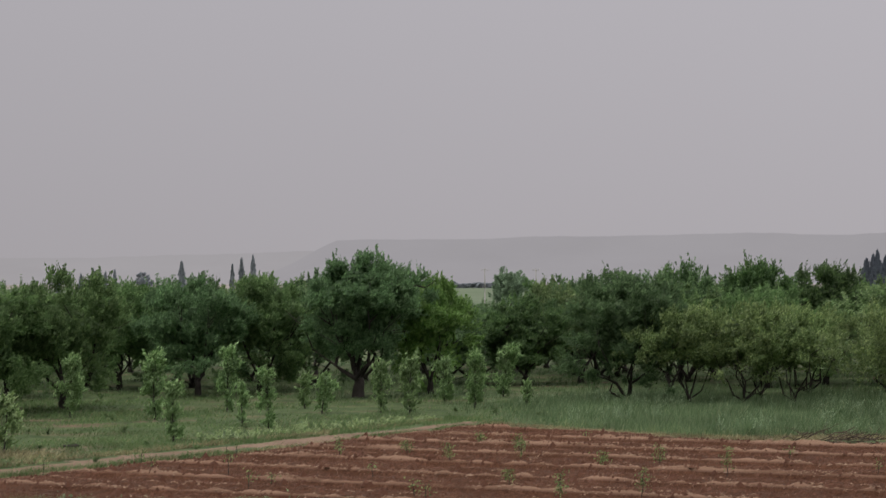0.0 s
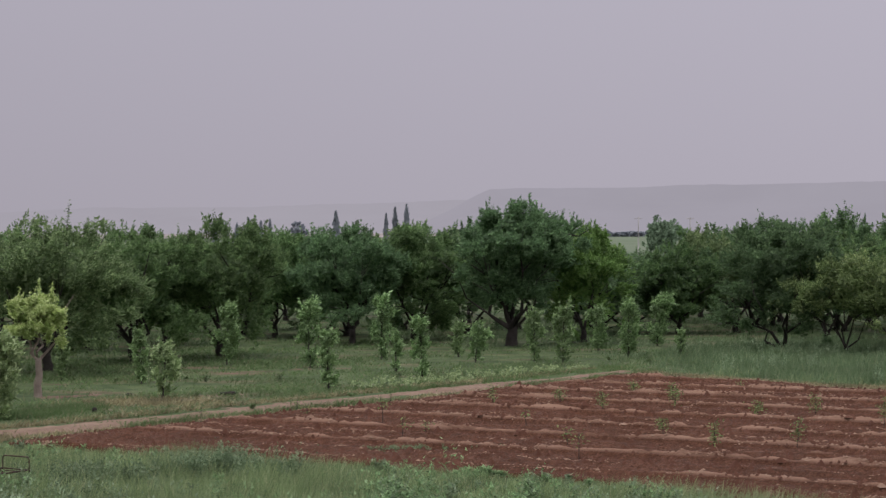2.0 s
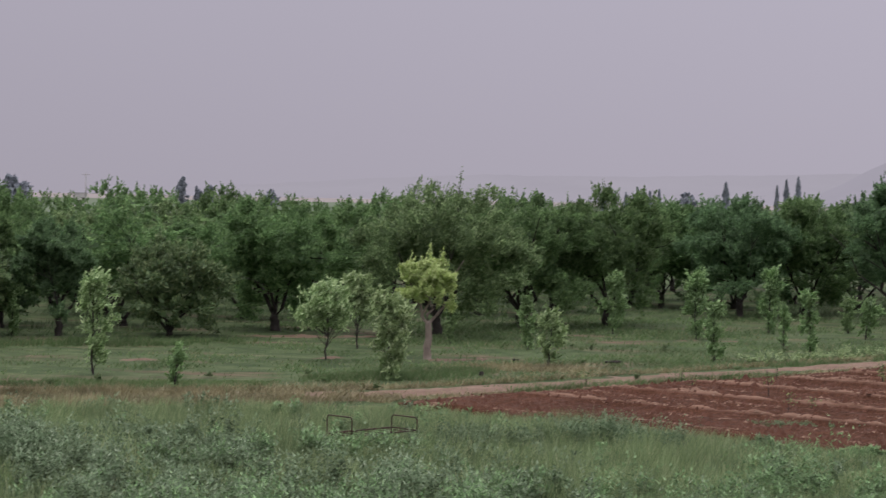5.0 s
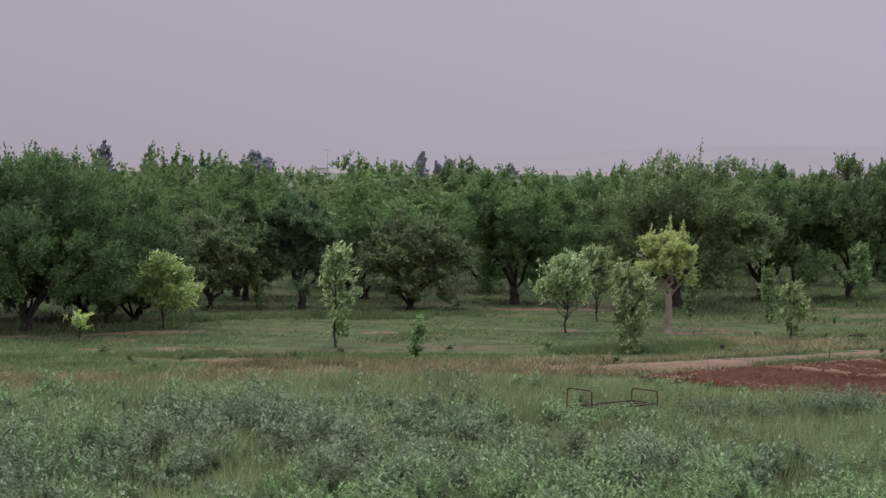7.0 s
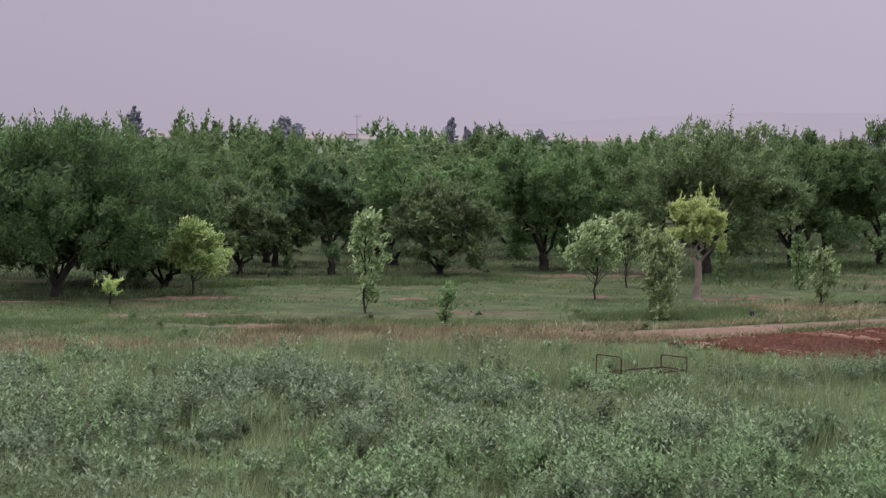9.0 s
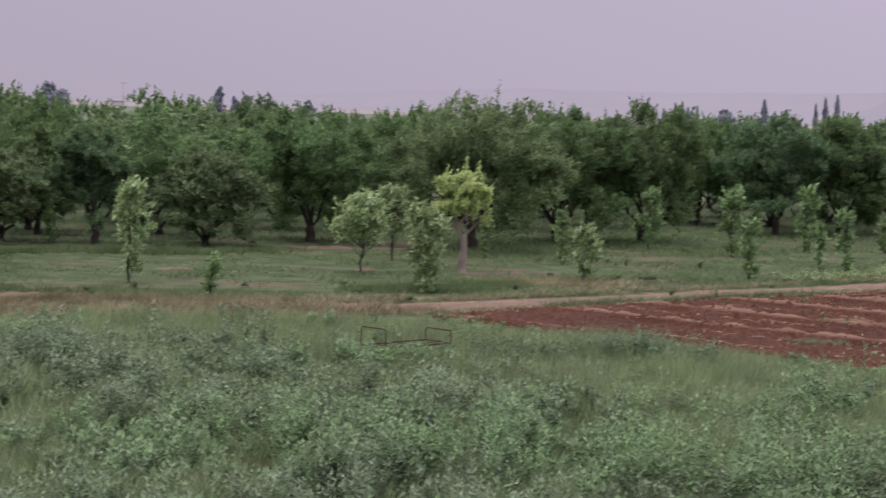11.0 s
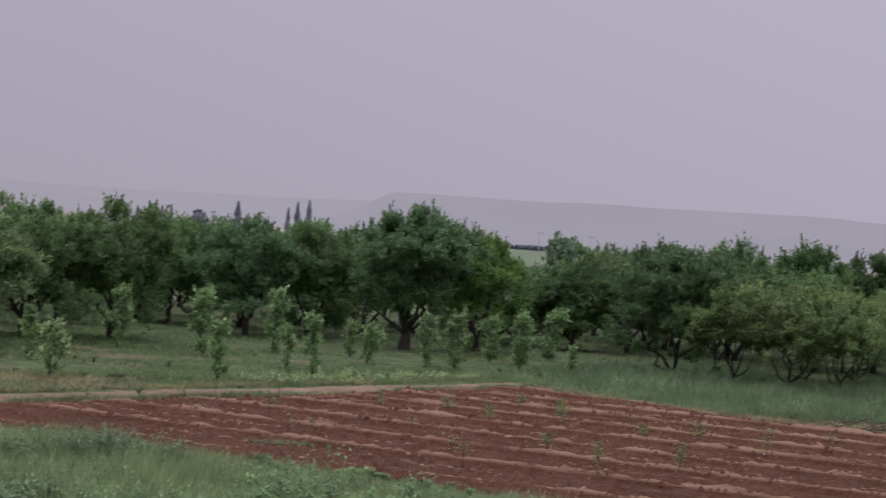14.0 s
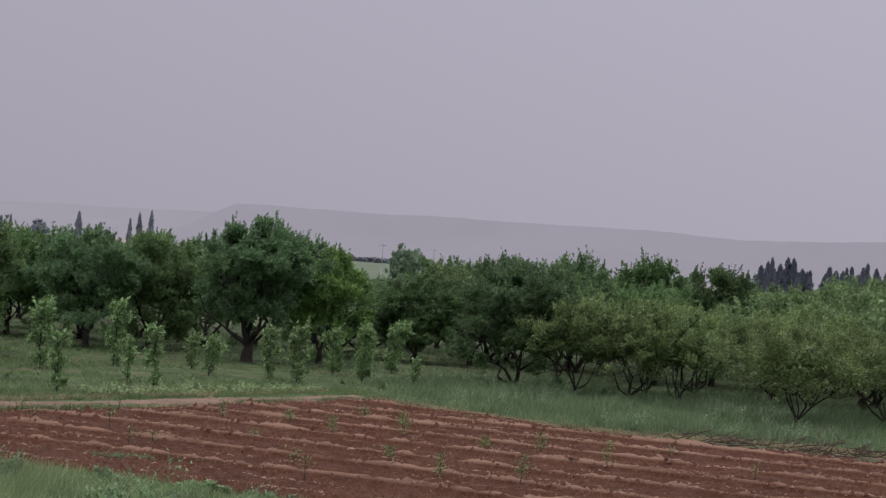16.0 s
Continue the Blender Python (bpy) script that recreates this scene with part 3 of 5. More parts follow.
PATH_LINE = ((-11.8, 49.8), (-9.0, 51.4), (-6.3, 53.3), (-3.7, 56.1), (-0.6, 59.6), (2.8, 63.3), (5.7, 66.5), (8.8, 69.8), (11.6, 73.2))


def edge_y(x):
    return np.interp(x, [p[0] for p in MEADOW_EDGE], [p[1] for p in MEADOW_EDGE])


def make_ground():
    near = np.arange(-70, 70.1, 1.0)
    xs = np.concatenate([[-4500, -2000, -900, -400, -200, -110], near, [110, 200, 400, 900, 2000, 4500]])
    ys = np.concatenate([[-600, -120, -30], np.arange(0, 140.1, 1.0), [170, 210, 280, 400, 700, 1300, 2500, 4600]])
    gx, gy = np.meshgrid(xs, ys)
    gz = np.where((np.abs(gx) < 70) & (gy > 5) & (gy < 140), 0.04 * wave(gx, gy, 3.0, 5), 0.0) - 0.03 - 0.12 * inside(gx, gy, FIELD)
    i, j = np.meshgrid(np.arange(len(ys) - 1), np.arange(len(xs) - 1), indexing="ij")
    w = len(xs)
    f = np.stack([i * w + j, i * w + j + 1, (i + 1) * w + j + 1, (i + 1) * w + j], -1).reshape(-1, 4)
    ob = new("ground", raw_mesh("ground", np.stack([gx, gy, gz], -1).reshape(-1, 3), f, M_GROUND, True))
    tagged(ob, "green orchard turf with bare reddish patches and distant pale haze-tinted fields", "ground", kind="structure")


make_ground()

ROW_DIR = np.array([0.8387, -0.5446])
ROW_SIDE = np.array([0.5446, 0.8387])
ROW_GAP = 3.125
ROW_START = 44.7


def row_shift(u, v):
    return 0.07 * wave(u, v, 6.0, 8) + 0.02 * wave(u, v, 0.8, 18)


def soil_height(x, y):
    u, v = x * ROW_DIR[0] + y * ROW_DIR[1], x * ROW_SIDE[0] + y * ROW_SIDE[1]
    v = v + row_shift(u, v)
    s = ((v - ROW_START) / ROW_GAP + 0.5) % 1.0
    ridge = np.exp(-np.abs((s - 0.5) / np.where(s < 0.5, 0.033, 0.075)) ** 1.5) * (0.9 + 0.14 * wave(u * 0.4, v, 1.6, 9))
    s2 = (s + 0.42) % 1.0
    ridge = ridge + 0.42 * np.exp(-np.abs((s2 - 0.5) / np.where(s2 < 0.5, 0.045, 0.09)) ** 1.5) * (0.8 + 0.3 * wave(u * 0.4, v, 1.9, 19))
    small = 0.5 + 0.5 * np.cos(2 * np.pi * v / (ROW_GAP / 4.0))
    lumps = 0.028 * wave(u * 0.6, v, 0.6, 3) + 0.045 * wave(u * 0.7, v, 0.34, 4) + 0.05 * wave(u, v, 0.2, 6)
    side = np.full(np.shape(x), 9.0)
    for (x0, y0), (x1, y1) in zip(FIELD, FIELD[1:] + FIELD[:1]):
        k = np.clip(((x - x0) * (x1 - x0) + (y - y0) * (y1 - y0)) / ((x1 - x0) ** 2 + (y1 - y0) ** 2), 0, 1)
        side = np.minimum(side, np.hypot(x - x0 - k * (x1 - x0), y - y0 - k * (y1 - y0)))
    return np.interp(side, (0.0, 0.25), (-0.05, 0.03)) + (0.02 + 0.185 * ridge + 0.03 * small + lumps) * np.clip(side / 1.6, 0.12, 1)


def crumbs(name, rng, at, size, material, label, category, drawn=1.1):
    """Loose little lumps, four-sided, lying on the soil and drawn out along the rows."""
    foot = np.array([(1, 0, -0.4), (0, 1, -0.4), (-1, 0, -0.4), (0, -1, -0.4), (0, 0, 0.75)])
    n = len(at)
    local = foot[None] * rng.uniform(0.55, 1.4, (n, 5, 3)) * size[:, None, None]
    along = local[:, :, :1] * drawn * ROW_DIR + local[:, :, 1:2] * ROW_SIDE
    v = at[:, None, :] + np.concatenate([along, local[:, :, 2:]], 2)
    tri = np.array([(0, 1, 4), (1, 2, 4), (2, 3, 4), (3, 0, 4)])
    f = (tri[None] + 5 * np.arange(n)[:, None, None]).reshape(-1, 3)
    tagged(new(name, raw_mesh(name, v.reshape(-1, 3), f, material)), label, category, kind="stuff")


def make_field():
    du, dv = 0.16, 0.09
    us, vs = np.arange(-46, 26, du), np.arange(16, 68, dv)
    gu, gv = np.meshgrid(us, vs)
    gx, gy = gu * ROW_DIR[0] + gv * ROW_SIDE[0], gu * ROW_DIR[1] + gv * ROW_SIDE[1]
    gx2, gy2 = gx + 0.35 * wave(gx, gy, 1.3, 21), gy + 0.5 * wave(gx, gy, 1.1, 22)
    ok = inside(gx2, gy2, FIELD) & (gy > 24)
    gz = soil_height(gx, gy)
    w = len(us)
    i, j = np.nonzero(ok[:-1, :-1] & ok[1:, :-1] & ok[:-1, 1:] & ok[1:, 1:])
    f = np.stack([i * w + j, i * w + j + 1, (i + 1) * w + j + 1, (i + 1) * w + j], -1)
    used = np.unique(f)
    back = np.full(gx.size, -1)
    back[used] = np.arange(len(used))
    v = np.stack([gx, gy, gz], -1).reshape(-1, 3)[used]
    rim = np.bincount(back[f].ravel(), minlength=len(v)) < 4
    v[rim, 2] = -0.2
    ob = new("tilled_field", raw_mesh("tilled_field", v, back[f], M_SOIL, True))
    tagged(ob, "freshly tilled red-brown soil in long ridged rows", "field", kind="structure")
    rng = np.random.default_rng(77)
    soil = v[rng.integers(0, len(v), 36000)]
    crumbs("soil_clods", rng, soil, rng.gamma(1.5, 0.019, len(soil)) + 0.024, M_CLOD, "crumbly red soil clods scattered on the tilled rows", "clods")
    n = 70000
    row, u = rng.integers(-9, 8, n), rng.uniform(-46, 26, n)
    second = rng.random(n) < 0.45
    v = ROW_START + row * ROW_GAP + np.where(second, 0.08 * ROW_GAP - ROW_GAP * 0.5, 0.0) + rng.normal(scale=0.05, size=n)
    v = v - row_shift(u, v)
    x, y = u * ROW_DIR[0] + v * ROW_SIDE[0], u * ROW_DIR[1] + v * ROW_SIDE[1]
    keep = inside(x, y, FIELD) & (y > 24) & (wave(u, v, 1.3, 23) + 0.6 * wave(u, v, 0.5, 24) > np.where(second, 0.1, -0.35))
    x, y = x[keep], y[keep]
    at = np.stack([x, y, soil_height(x, y)], -1)
    loose = soil[rng.integers(0, len(soil), 1400)] + np.concatenate([rng.normal(scale=0.3, size=(1400, 2)), np.zeros((1400, 1))], 1)
    loose[:, 2] = soil_height(loose[:, 0], loose[:, 1])
    at = np.vstack([at, loose[inside(loose[:, 0], loose[:, 1], FIELD)]])
    crumbs("dry_crumbs", rng, at, rng.gamma(1.5, 0.0055, len(at)) + 0.010, M_CRUST, "pale dry crumbs and straw along the ridge tops", "clods", 1.7)


make_field()


def path_mid(s, line=PATH_LINE):
    px, py = [p[0] for p in line], [p[1] for p in line]
    q = np.linspace(0, 1, len(px))
    return np.interp(s, q, px), np.interp(s, q, py)


def make_path():
    s, w = np.linspace(0, 1, 260), np.linspace(-1, 1, 15)
    gs, gw = np.meshgrid(s, w, indexing="ij")
    cx, cy = path_mid(gs)
    width = np.interp(gs, (0, 0.14, 0.3, 0.7, 1), (0.6, 1.5, 1.4, 0.85, 0.4)) + 0.35 * wave(gs * 60, gw * 0, 4.0, 31) + 0.12 * wave(gs * 300, gw * 3, 3.0, 32)
    x, y = cx - gw * width * 0.74, cy + gw * width * 0.67
    z = 0.035 + 0.02 * wave(x, y, 0.5, 33) - 0.13 * np.abs(gw) ** 3 - 0.035 * np.exp(-((np.abs(gw) - 0.5) / 0.18) ** 2)
    k = len(w)
    i, j = np.meshgrid(np.arange(len(s) - 1), np.arange(k - 1), indexing="ij")
    f = np.stack([i * k + j, (i + 1) * k + j, (i + 1) * k + j + 1, i * k + j + 1], -1).reshape(-1, 4)
    ob = new("dirt_path", raw_mesh("dirt_path", np.stack([x, y, z], -1).reshape(-1, 3), f[:, ::-1], M_PATH, True))
    tagged(ob, "dusty pale earth footpath along the tilled field", "path", kind="structure")


make_path()


def earth_strip(line, width, seed):
    """Bare reddish streak in the turf, ragged and tapering at both ends."""
    s, w = np.linspace(0, 1, 120), np.linspace(-1, 1, 7)
    gs, gw = np.meshgrid(s, w, indexing="ij")
    cx, cy = path_mid(gs, line)
    wd = width * np.sin(np.pi * np.clip(gs, 0.02, 0.98)) ** 0.6 * (0.75 + 0.9 * wave(gs * 50, gw * 0 + np.sign(gw), 2.5, seed) + 0.4 * wave(gs * 200, gw, 2.0, seed + 1))
    x, y = cx + 0.2 * wave(gs * 80, gw, 2.0, seed + 2), cy + gw * np.maximum(wd, 0.0)
    z = -0.01 + 0.04 * wave(x, y, 0.9, seed) + 0.03 * wave(x, y, 0.4, seed + 5) - 0.16 * np.abs(gw) ** 2
    i, j = np.meshgrid(np.arange(119), np.arange(6), indexing="ij")
    f = np.stack([i * 7 + j, (i + 1) * 7 + j, (i + 1) * 7 + j + 1, i * 7 + j + 1], -1).reshape(-1, 4)
    ob = new("bare_earth", raw_mesh("bare_earth", np.stack([x, y, z], -1).reshape(-1, 3), f, M_EARTH, True))
    tagged(ob, "bare streak of reddish earth in the orchard grass", "earth", kind="structure")


STREAKS = (((-27, 55.4), (-24.8, 56.8), (-22.3, 59.0), (-20, 61.0), (-17.5, 60.4), (-15.5, 61.3)), ((-15.0, 73.2), (-12.8, 73.8), (-11, 74.0)), ((-22.5, 52.5), (-20.4, 53.7), (-18.4, 54.4)), ((-19.2, 50.7), (-17.5, 51.0), (-16, 51.4)),
           ((-9.0, 63.2), (-7.2, 64.0), (-4.8, 65.6)), ((-10.5, 52.6), (-9.2, 53.2), (-8.0, 53.4)), ((-6.4, 60.4), (-4.5, 61.4), (-2.4, 62.4)), ((-12.6, 62.2), (-11, 63.5), (-9.6, 64.0)), ((-3, 73.0), (0, 75.5), (2, 76.5)), ((19.4, 62.6), (21.5, 62.0), (25, 61.2), (33, 57.6)))
STREAK_WIDTH = (2.2, 1.7, 1.0, 0.8, 1.9, 0.7, 1.3, 0.9, 1.2, 3.0)
for k, line in enumerate(STREAKS):
    earth_strip(line, STREAK_WIDTH[k], 80 + 3 * k)

# ---------------------------------------------------------------- hills


def make_ridge(name, az0, az1, dist, heights, material, label, seed):
    """Long table-topped ridge standing round the plain."""
    az = np.linspace(az0, az1, 160)
    el = np.interp(az, [h[0] for h in heights], [h[1] for h in heights])
    x = az + 0.0
    top = dist * np.tan(np.radians(el)) + 5 + dist * 0.00035 * wave(x * 10, x * 0, 6.0, seed) + dist * 0.00012 * wave(x * 40, x * 0, 5.0, seed + 1)
    rows = []
    for k, (back, frac) in enumerate(((0, 0.0), (120, 0.35), (260, 0.72), (340, 1.0), (700, 0.98), (1000, 0.0))):
        r = dist + back
        t = top * r / dist if frac > 0.9 else top
        rows.append(np.stack([r * np.sin(np.radians(az)), r * np.cos(np.radians(az)), np.maximum(t * frac, 0) - (2 if frac == 0 else 0)], -1))
    v = np.array(rows)
    k = len(az)
    i, j = np.meshgrid(np.arange(5), np.arange(k - 1), indexing="ij")
    f = np.stack([i * k + j, (i + 1) * k + j, (i + 1) * k + j + 1, i * k + j + 1], -1).reshape(-1, 4)
    ob = new(name, raw_mesh(name, v.reshape(-1, 3), f, material, True))
    tagged(ob, label, "hills", kind="structure")


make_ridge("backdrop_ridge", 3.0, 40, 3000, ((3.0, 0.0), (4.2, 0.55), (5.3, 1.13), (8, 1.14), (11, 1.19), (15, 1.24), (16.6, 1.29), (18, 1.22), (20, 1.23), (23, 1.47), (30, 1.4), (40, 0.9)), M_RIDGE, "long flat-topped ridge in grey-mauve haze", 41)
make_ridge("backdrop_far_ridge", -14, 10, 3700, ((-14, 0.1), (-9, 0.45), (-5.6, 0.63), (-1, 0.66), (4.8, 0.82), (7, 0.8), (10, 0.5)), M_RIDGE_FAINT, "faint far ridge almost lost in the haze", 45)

# ---------------------------------------------------------------- orchard: trees at the edge of the grove
DARK_LABEL = "dark green fruit tree with a low forked trunk"
MID_LABEL = "leafy green fruit tree with a broad crown"
OLIVE_LABEL = "light grey-green fruit tree with several slanting stems"

FRONT_LEFT = (
    # x, y, height, spread, clear
    (-26.4, 58.2, 5.7, 7.6, 0.11), (-27.2, 64.5, 4.4, 4.4, 0.14), (-24.4, 69.0, 3.4, 3.9, 0.22), (-24.6, 73.5, 4.0, 2.9, 0.26),
    (-21.5, 70.4, 4.3, 3.0, 0.26), (-17.9, 71.8, 3.4, 3.9, 0.08), (-15.0, 76.1, 4.8, 5.2, 0.20), (-8.9, 75.6, 5.65, 6.2, 0.22),
    (-6.3, 81.6, 5.45, 6.0, 0.22), (-3.0, 83.6, 5.45, 5.6, 0.24), (-24.8, 63.0, 3.3, 3.9, 0.04), (-28.4, 62.4, 4.0, 4.6, 0.04))
for k, (x, y, h, s, c) in enumerate(FRONT_LEFT):
    mat = (M_DEEP, M_DEEP, M_RUST, M_MID, M_DARK, M_RUST, M_MID, M_OLIVE, M_MID, M_MID, M_DEEP, M_DEEP)[k]
    lab = MID_LABEL if mat is M_MID else "low dense fruit tree with reddish-green leaves" if mat is M_RUST else DARK_LABEL if mat in (M_DARK, M_DEEP) else "tall olive-green fruit tree with bare twigs on top"
    grown = orchard_tree("orchard_tree", 100 + k, x, y, h, s * 1.22, mat, lab, leaves=int(10000 + s * 4000) if k else 56000, clear=c * 0.45, fork_at=h * c * 0.55, girth=0.12 if h < 4.6 else 0.17, limbs=4 + k % 3, leaf=0.126 if k else 0.112, shoots=55)

    if k == 7:
        rng = np.random.default_rng(190)
        line = bent(rng, (0.72, 0, 4.3), (0.78, 0, 5.95), 6, 0.012)
        part("shoot", raw_mesh("shoot", *tube(line, np.linspace(0.022, 0.006, 6), 5), M_BARK, True), grown, "long bare shoot above the crown")
        at = line[rng.integers(2, 6, 60)] + rng.normal(size=(60, 3)) * [0.06, 0.06, 0.14]
        part("shoot_leaves", raw_mesh("shoot_leaves", *leaf_tris(rng, at, rng.normal(size=(60, 3)), 0.11, 0.06), M_OLIVE), grown)

FRONT_MID = (
    (-1.0, 98.6, 5.15, 5.2, 0.22), (2.5, 92.6, 5.3, 5.3, 0.22), (5.4, 96.0, 5.75, 5.2, 0.20), (9.3, 90.2, 7.0, 5.35, 0.165),
    (12.8, 92.6, 5.4, 4.6, 0.18), (18.4, 99.6, 4.2, 5.2, 0.20), (19.6, 83.2, 5.6, 5.6, 0.07))
for k, (x, y, h, s, c) in enumerate(FRONT_MID):
    mat = (M_MID, M_DARK, M_MID, M_DARK, M_FRESH, M_DEEP, M_DARK)[k]
    big = k == 3
    orchard_tree("orchard_tree", 1385 if big else 130 + k, x, y, h, s * 1.18, mat, "large dark green fruit tree with a thick dark trunk" if big else DARK_LABEL if mat in (M_DARK, M_DEEP) else MID_LABEL,
                 leaves=58000 if big else int(10000 + s * 4000), shoots=110, clear=c * (0.75 if big else 0.45), fork_at=h * c * (0.68 if big else 0.55), girth=0.24 if big else 0.14, limbs=6 if big else 5, lean=(0.15, 0) if big else (0, 0), wobble=0.02 if big else 0.04)

FRONT_RIGHT = (
    (21.7, 81.4, 4.1, 4.8, 0.16), (23.6, 80.2, 4.4, 4.8, 0.16), (25.3, 79.0, 3.9, 4.4, 0.18), (28.2, 86.0, 3.9, 4.8, 0.2),
    (27.6, 72.1, 4.2, 6.0, 0.10), (32.0, 74.3, 4.3, 5.8, 0.12), (35.6, 75.8, 4.5, 5.4, 0.14), (31.6, 81.0, 4.4, 5.4, 0.16), (25.6, 84.5, 4.2, 4.8, 0.16))
for k, (x, y, h, s, c) in enumerate(FRONT_RIGHT):
    orchard_tree("orchard_tree", 160 + k, x, y, h, s * 1.2, M_GREY, OLIVE_LABEL, leaves=int(7500 + s * 2200), clear=c * 1.35, girth=0.08, limbs=5 + k % 2, leaf=0.1, shoots=50, fork_at=0.32, low=0.9)

SECOND_ROW = ((11.8, 0.2, 5.0, 112), (13.0, 0.52, 5.0, 110), (14.7, 0.50, 5.4, 106), (16.9, 0.70, 4.8, 104), (18.6, 0.66, 5.0, 102), (20.3, 0.10, 5.4, 104), (21.6, 0.40, 6.4, 106), (22.9, 0.58, 6.6, 108))
for k, (az, el, s, d) in enumerate(SECOND_ROW):
    orchard_tree("orchard_tree", 180 + k, d * math.sin(radians(az)), d * math.cos(radians(az)), 5 + d * math.tan(radians(el)), s, (M_DARK, M_DARK, M_MID, M_DEEP, M_DEEP, M_OLIVE, M_OLIVE, M_OLIVE)[k],
                 ("tall leafy fruit tree rising behind lower ones", "tall dark fruit tree with upright shoots")[k in (1, 3, 4)], leaves=24000, clear=0.12, limbs=5, shoots=110 if k in (3, 4) else 60)

# ---------------------------------------------------------------- orchard: rows deeper in the grove
variants = []
for k in range(18):
    mat = (M_MID, M_DARK, M_OLIVE)[k % 3]
    t = orchard_tree("orchard_tree", 200 + k, 0, 0, 5.3, 5.2 + 0.3 * (k % 3), mat,
                     ("leafy green fruit tree standing deep in the grove", "dark green fruit tree standing deep in the grove", "olive-green fruit tree standing deep in the grove")[k % 3],
                     leaves=11000 if k < 9 else 3600, clear=0.05, limbs=4 if k < 9 else 3, girth=0.14, leaf=0.135 if k < 9 else 0.16, shoots=48, low=1.0, fine=False)
    variants.append([t, False])


def front_distance(az):
    return np.interp(az, (-30, -24, -18, -12, -5, 0, 6, 10, 12, 14, 18, 22, 30), (63, 66.5, 75.5, 81, 87, 99, 97, 99, 101, 95, 91, 89, 86))


def grass_limit(az):
    """Where the grass stops: beyond it the darker ground stands in for the shade under the trees."""
    return np.minimum(front_distance(az) - 1, np.interp(az, (-30, -22.5, -21, -19, 3, 4), (61, 62, 70, 78, 99, 91)))


def fill_grove():
    rng = random.Random(12)
    gap = 5.9
    for i in range(-14, 15):
        for j in range(11, 28):
            x = i * gap + rng.uniform(-0.8, 0.8) + (j % 2) * gap * 0.5
            y = j * gap + rng.uniform(-0.8, 0.8)
            az, d = math.degrees(math.atan2(x, y)), math.hypot(x, y)
            leafy = rng.choice((0, 3, 6, 2, 5, 8, 0, 3)) if az < -1 else rng.choice((1, 1, 2, 3, 4, 6, 7, 4) if az < 18 else (2, 5, 8, 2, 0, 5, 8, 3))
            kind, turn, up, wide = leafy + (9 if d > front_distance(az) + 11 else 0), rng.uniform(0, 360), rng.uniform(0.0, 1.0) ** 2.0, rng.uniform(1.02, 1.3)
            if not (-28 < az < 27) or d < front_distance(az) + 0.5 or d > 128 + (az < -4) * 6:
                continue
            h = 5.0 + d * math.tan(radians(-0.18 + (0.66 if az < -12 else 0.76) * up if az < -4 else -0.08 + 0.74 * up))
            if -3 < az < 5.2:
                h = min(h, 5.0 + d * math.tan(radians(0.24 if abs(az) > 0.9 else 0.12)))
            if abs(az + 10.75) < 1.3 or abs(az + 16.43) < 1.2:
                h = min(h, 5.0 - d * math.tan(radians(0.24)))
            if abs(az + 18.2) < 0.7 or abs(az + 22.3) < 0.6 or abs(az + 13.3) < 0.9:
                h = min(h, 5.0 + d * math.tan(radians(0.04)))
            if 9.2 <= az < 10.9:
                h = min(h, 4.1)
            elif 6.8 < az < 9.2:
                h = min(h, 5.0 - d * math.tan(radians(0.42))) - 0.3
            elif az > 19.2:
                h = min(h, 5.0 + d * math.tan(radians(-0.05 + 0.16 * (az - 19.2))))
            elif az > 12 and rng.random() < 0.5:
                h += 0.4
            m = pose(x, y, 0, 0, 0, turn) @ Matrix.Diagonal((wide, wide, h / 5.3, 1))
            if not variants[kind][1]:
                variants[kind][0].matrix_basis, variants[kind][1] = m, True
            else:
                copy_thing(variants[kind][0], m)


fill_grove()

# ---------------------------------------------------------------- young trees on the grass
YOUNG_PALE = ((-22.9, 60.5, 2.25, 2.2), (-16.0, 55.7, 2.86, 1.3), (-10.7, 62.5, 2.35, 2.0), (-10.6, 67.9, 2.4, 1.7), (-7.9, 56.9, 2.3, 1.5), (-4.0, 62.7, 1.7, 0.95))
for k, (x, y, h, s) in enumerate(YOUNG_PALE):
    sapling("young_tree", 300 + k, x, y, h, s, M_PALE if k != 0 else M_LIGHT, ("light green round young tree on the grass", "slim young tree with whitish-green leaves", "pale green young tree with a loose crown", "pale green young tree behind another", "bushy pale green young tree beside the path", "small whitish-green young tree with a bushy foot")[k],
            leaves=(6600, 2500, 3900, 2900, 4300, 1600)[k], low_leaves=(0.12, 0.12, 0.28, 0.28, 0.08, 0.1)[k], stem=0.035, leaf=0.108, wide_top=k in (0, 2, 3))
YOUNG_GREEN = ((-12.8, 51.9, 1.1, 0.42), (-22.9, 69.6, 1.9, 0.75), (-7.9, 71.2, 1.4, 0.5), (-5.1, 69.5, 1.7, 0.7), (-2.6, 78.9, 2.3, 1.1), (0.5, 76.8, 2.5, 1.2), (1.0, 66.1, 1.8, 0.82),
               (3.3, 81.2, 2.5, 1.0), (3.5, 73.4, 1.5, 0.45), (4.2, 69.7, 2.15, 0.68), (6.4, 82.5, 1.4, 0.7), (6.8, 79.2, 1.5, 0.95), (9.1, 79.7, 1.95, 0.98),
               (10.1, 78.8, 2.2, 0.97), (12.4, 85.3, 1.8, 1.05), (13.0, 81.3, 2.2, 1.2), (15.5, 89.1, 2.25, 1.2), (15.2, 81.8, 1.05, 0.5))
for k, (x, y, h, s) in enumerate(YOUNG_GREEN):
    sapling("young_tree", 330 + k, x, y, h, s, M_SAPLING, "small green sapling with upright twigs" if h < 1.6 else "slim green young tree leafy to the ground", leaves=int(450 + 950 * s * h), low_leaves=0.05, leaf=0.09)
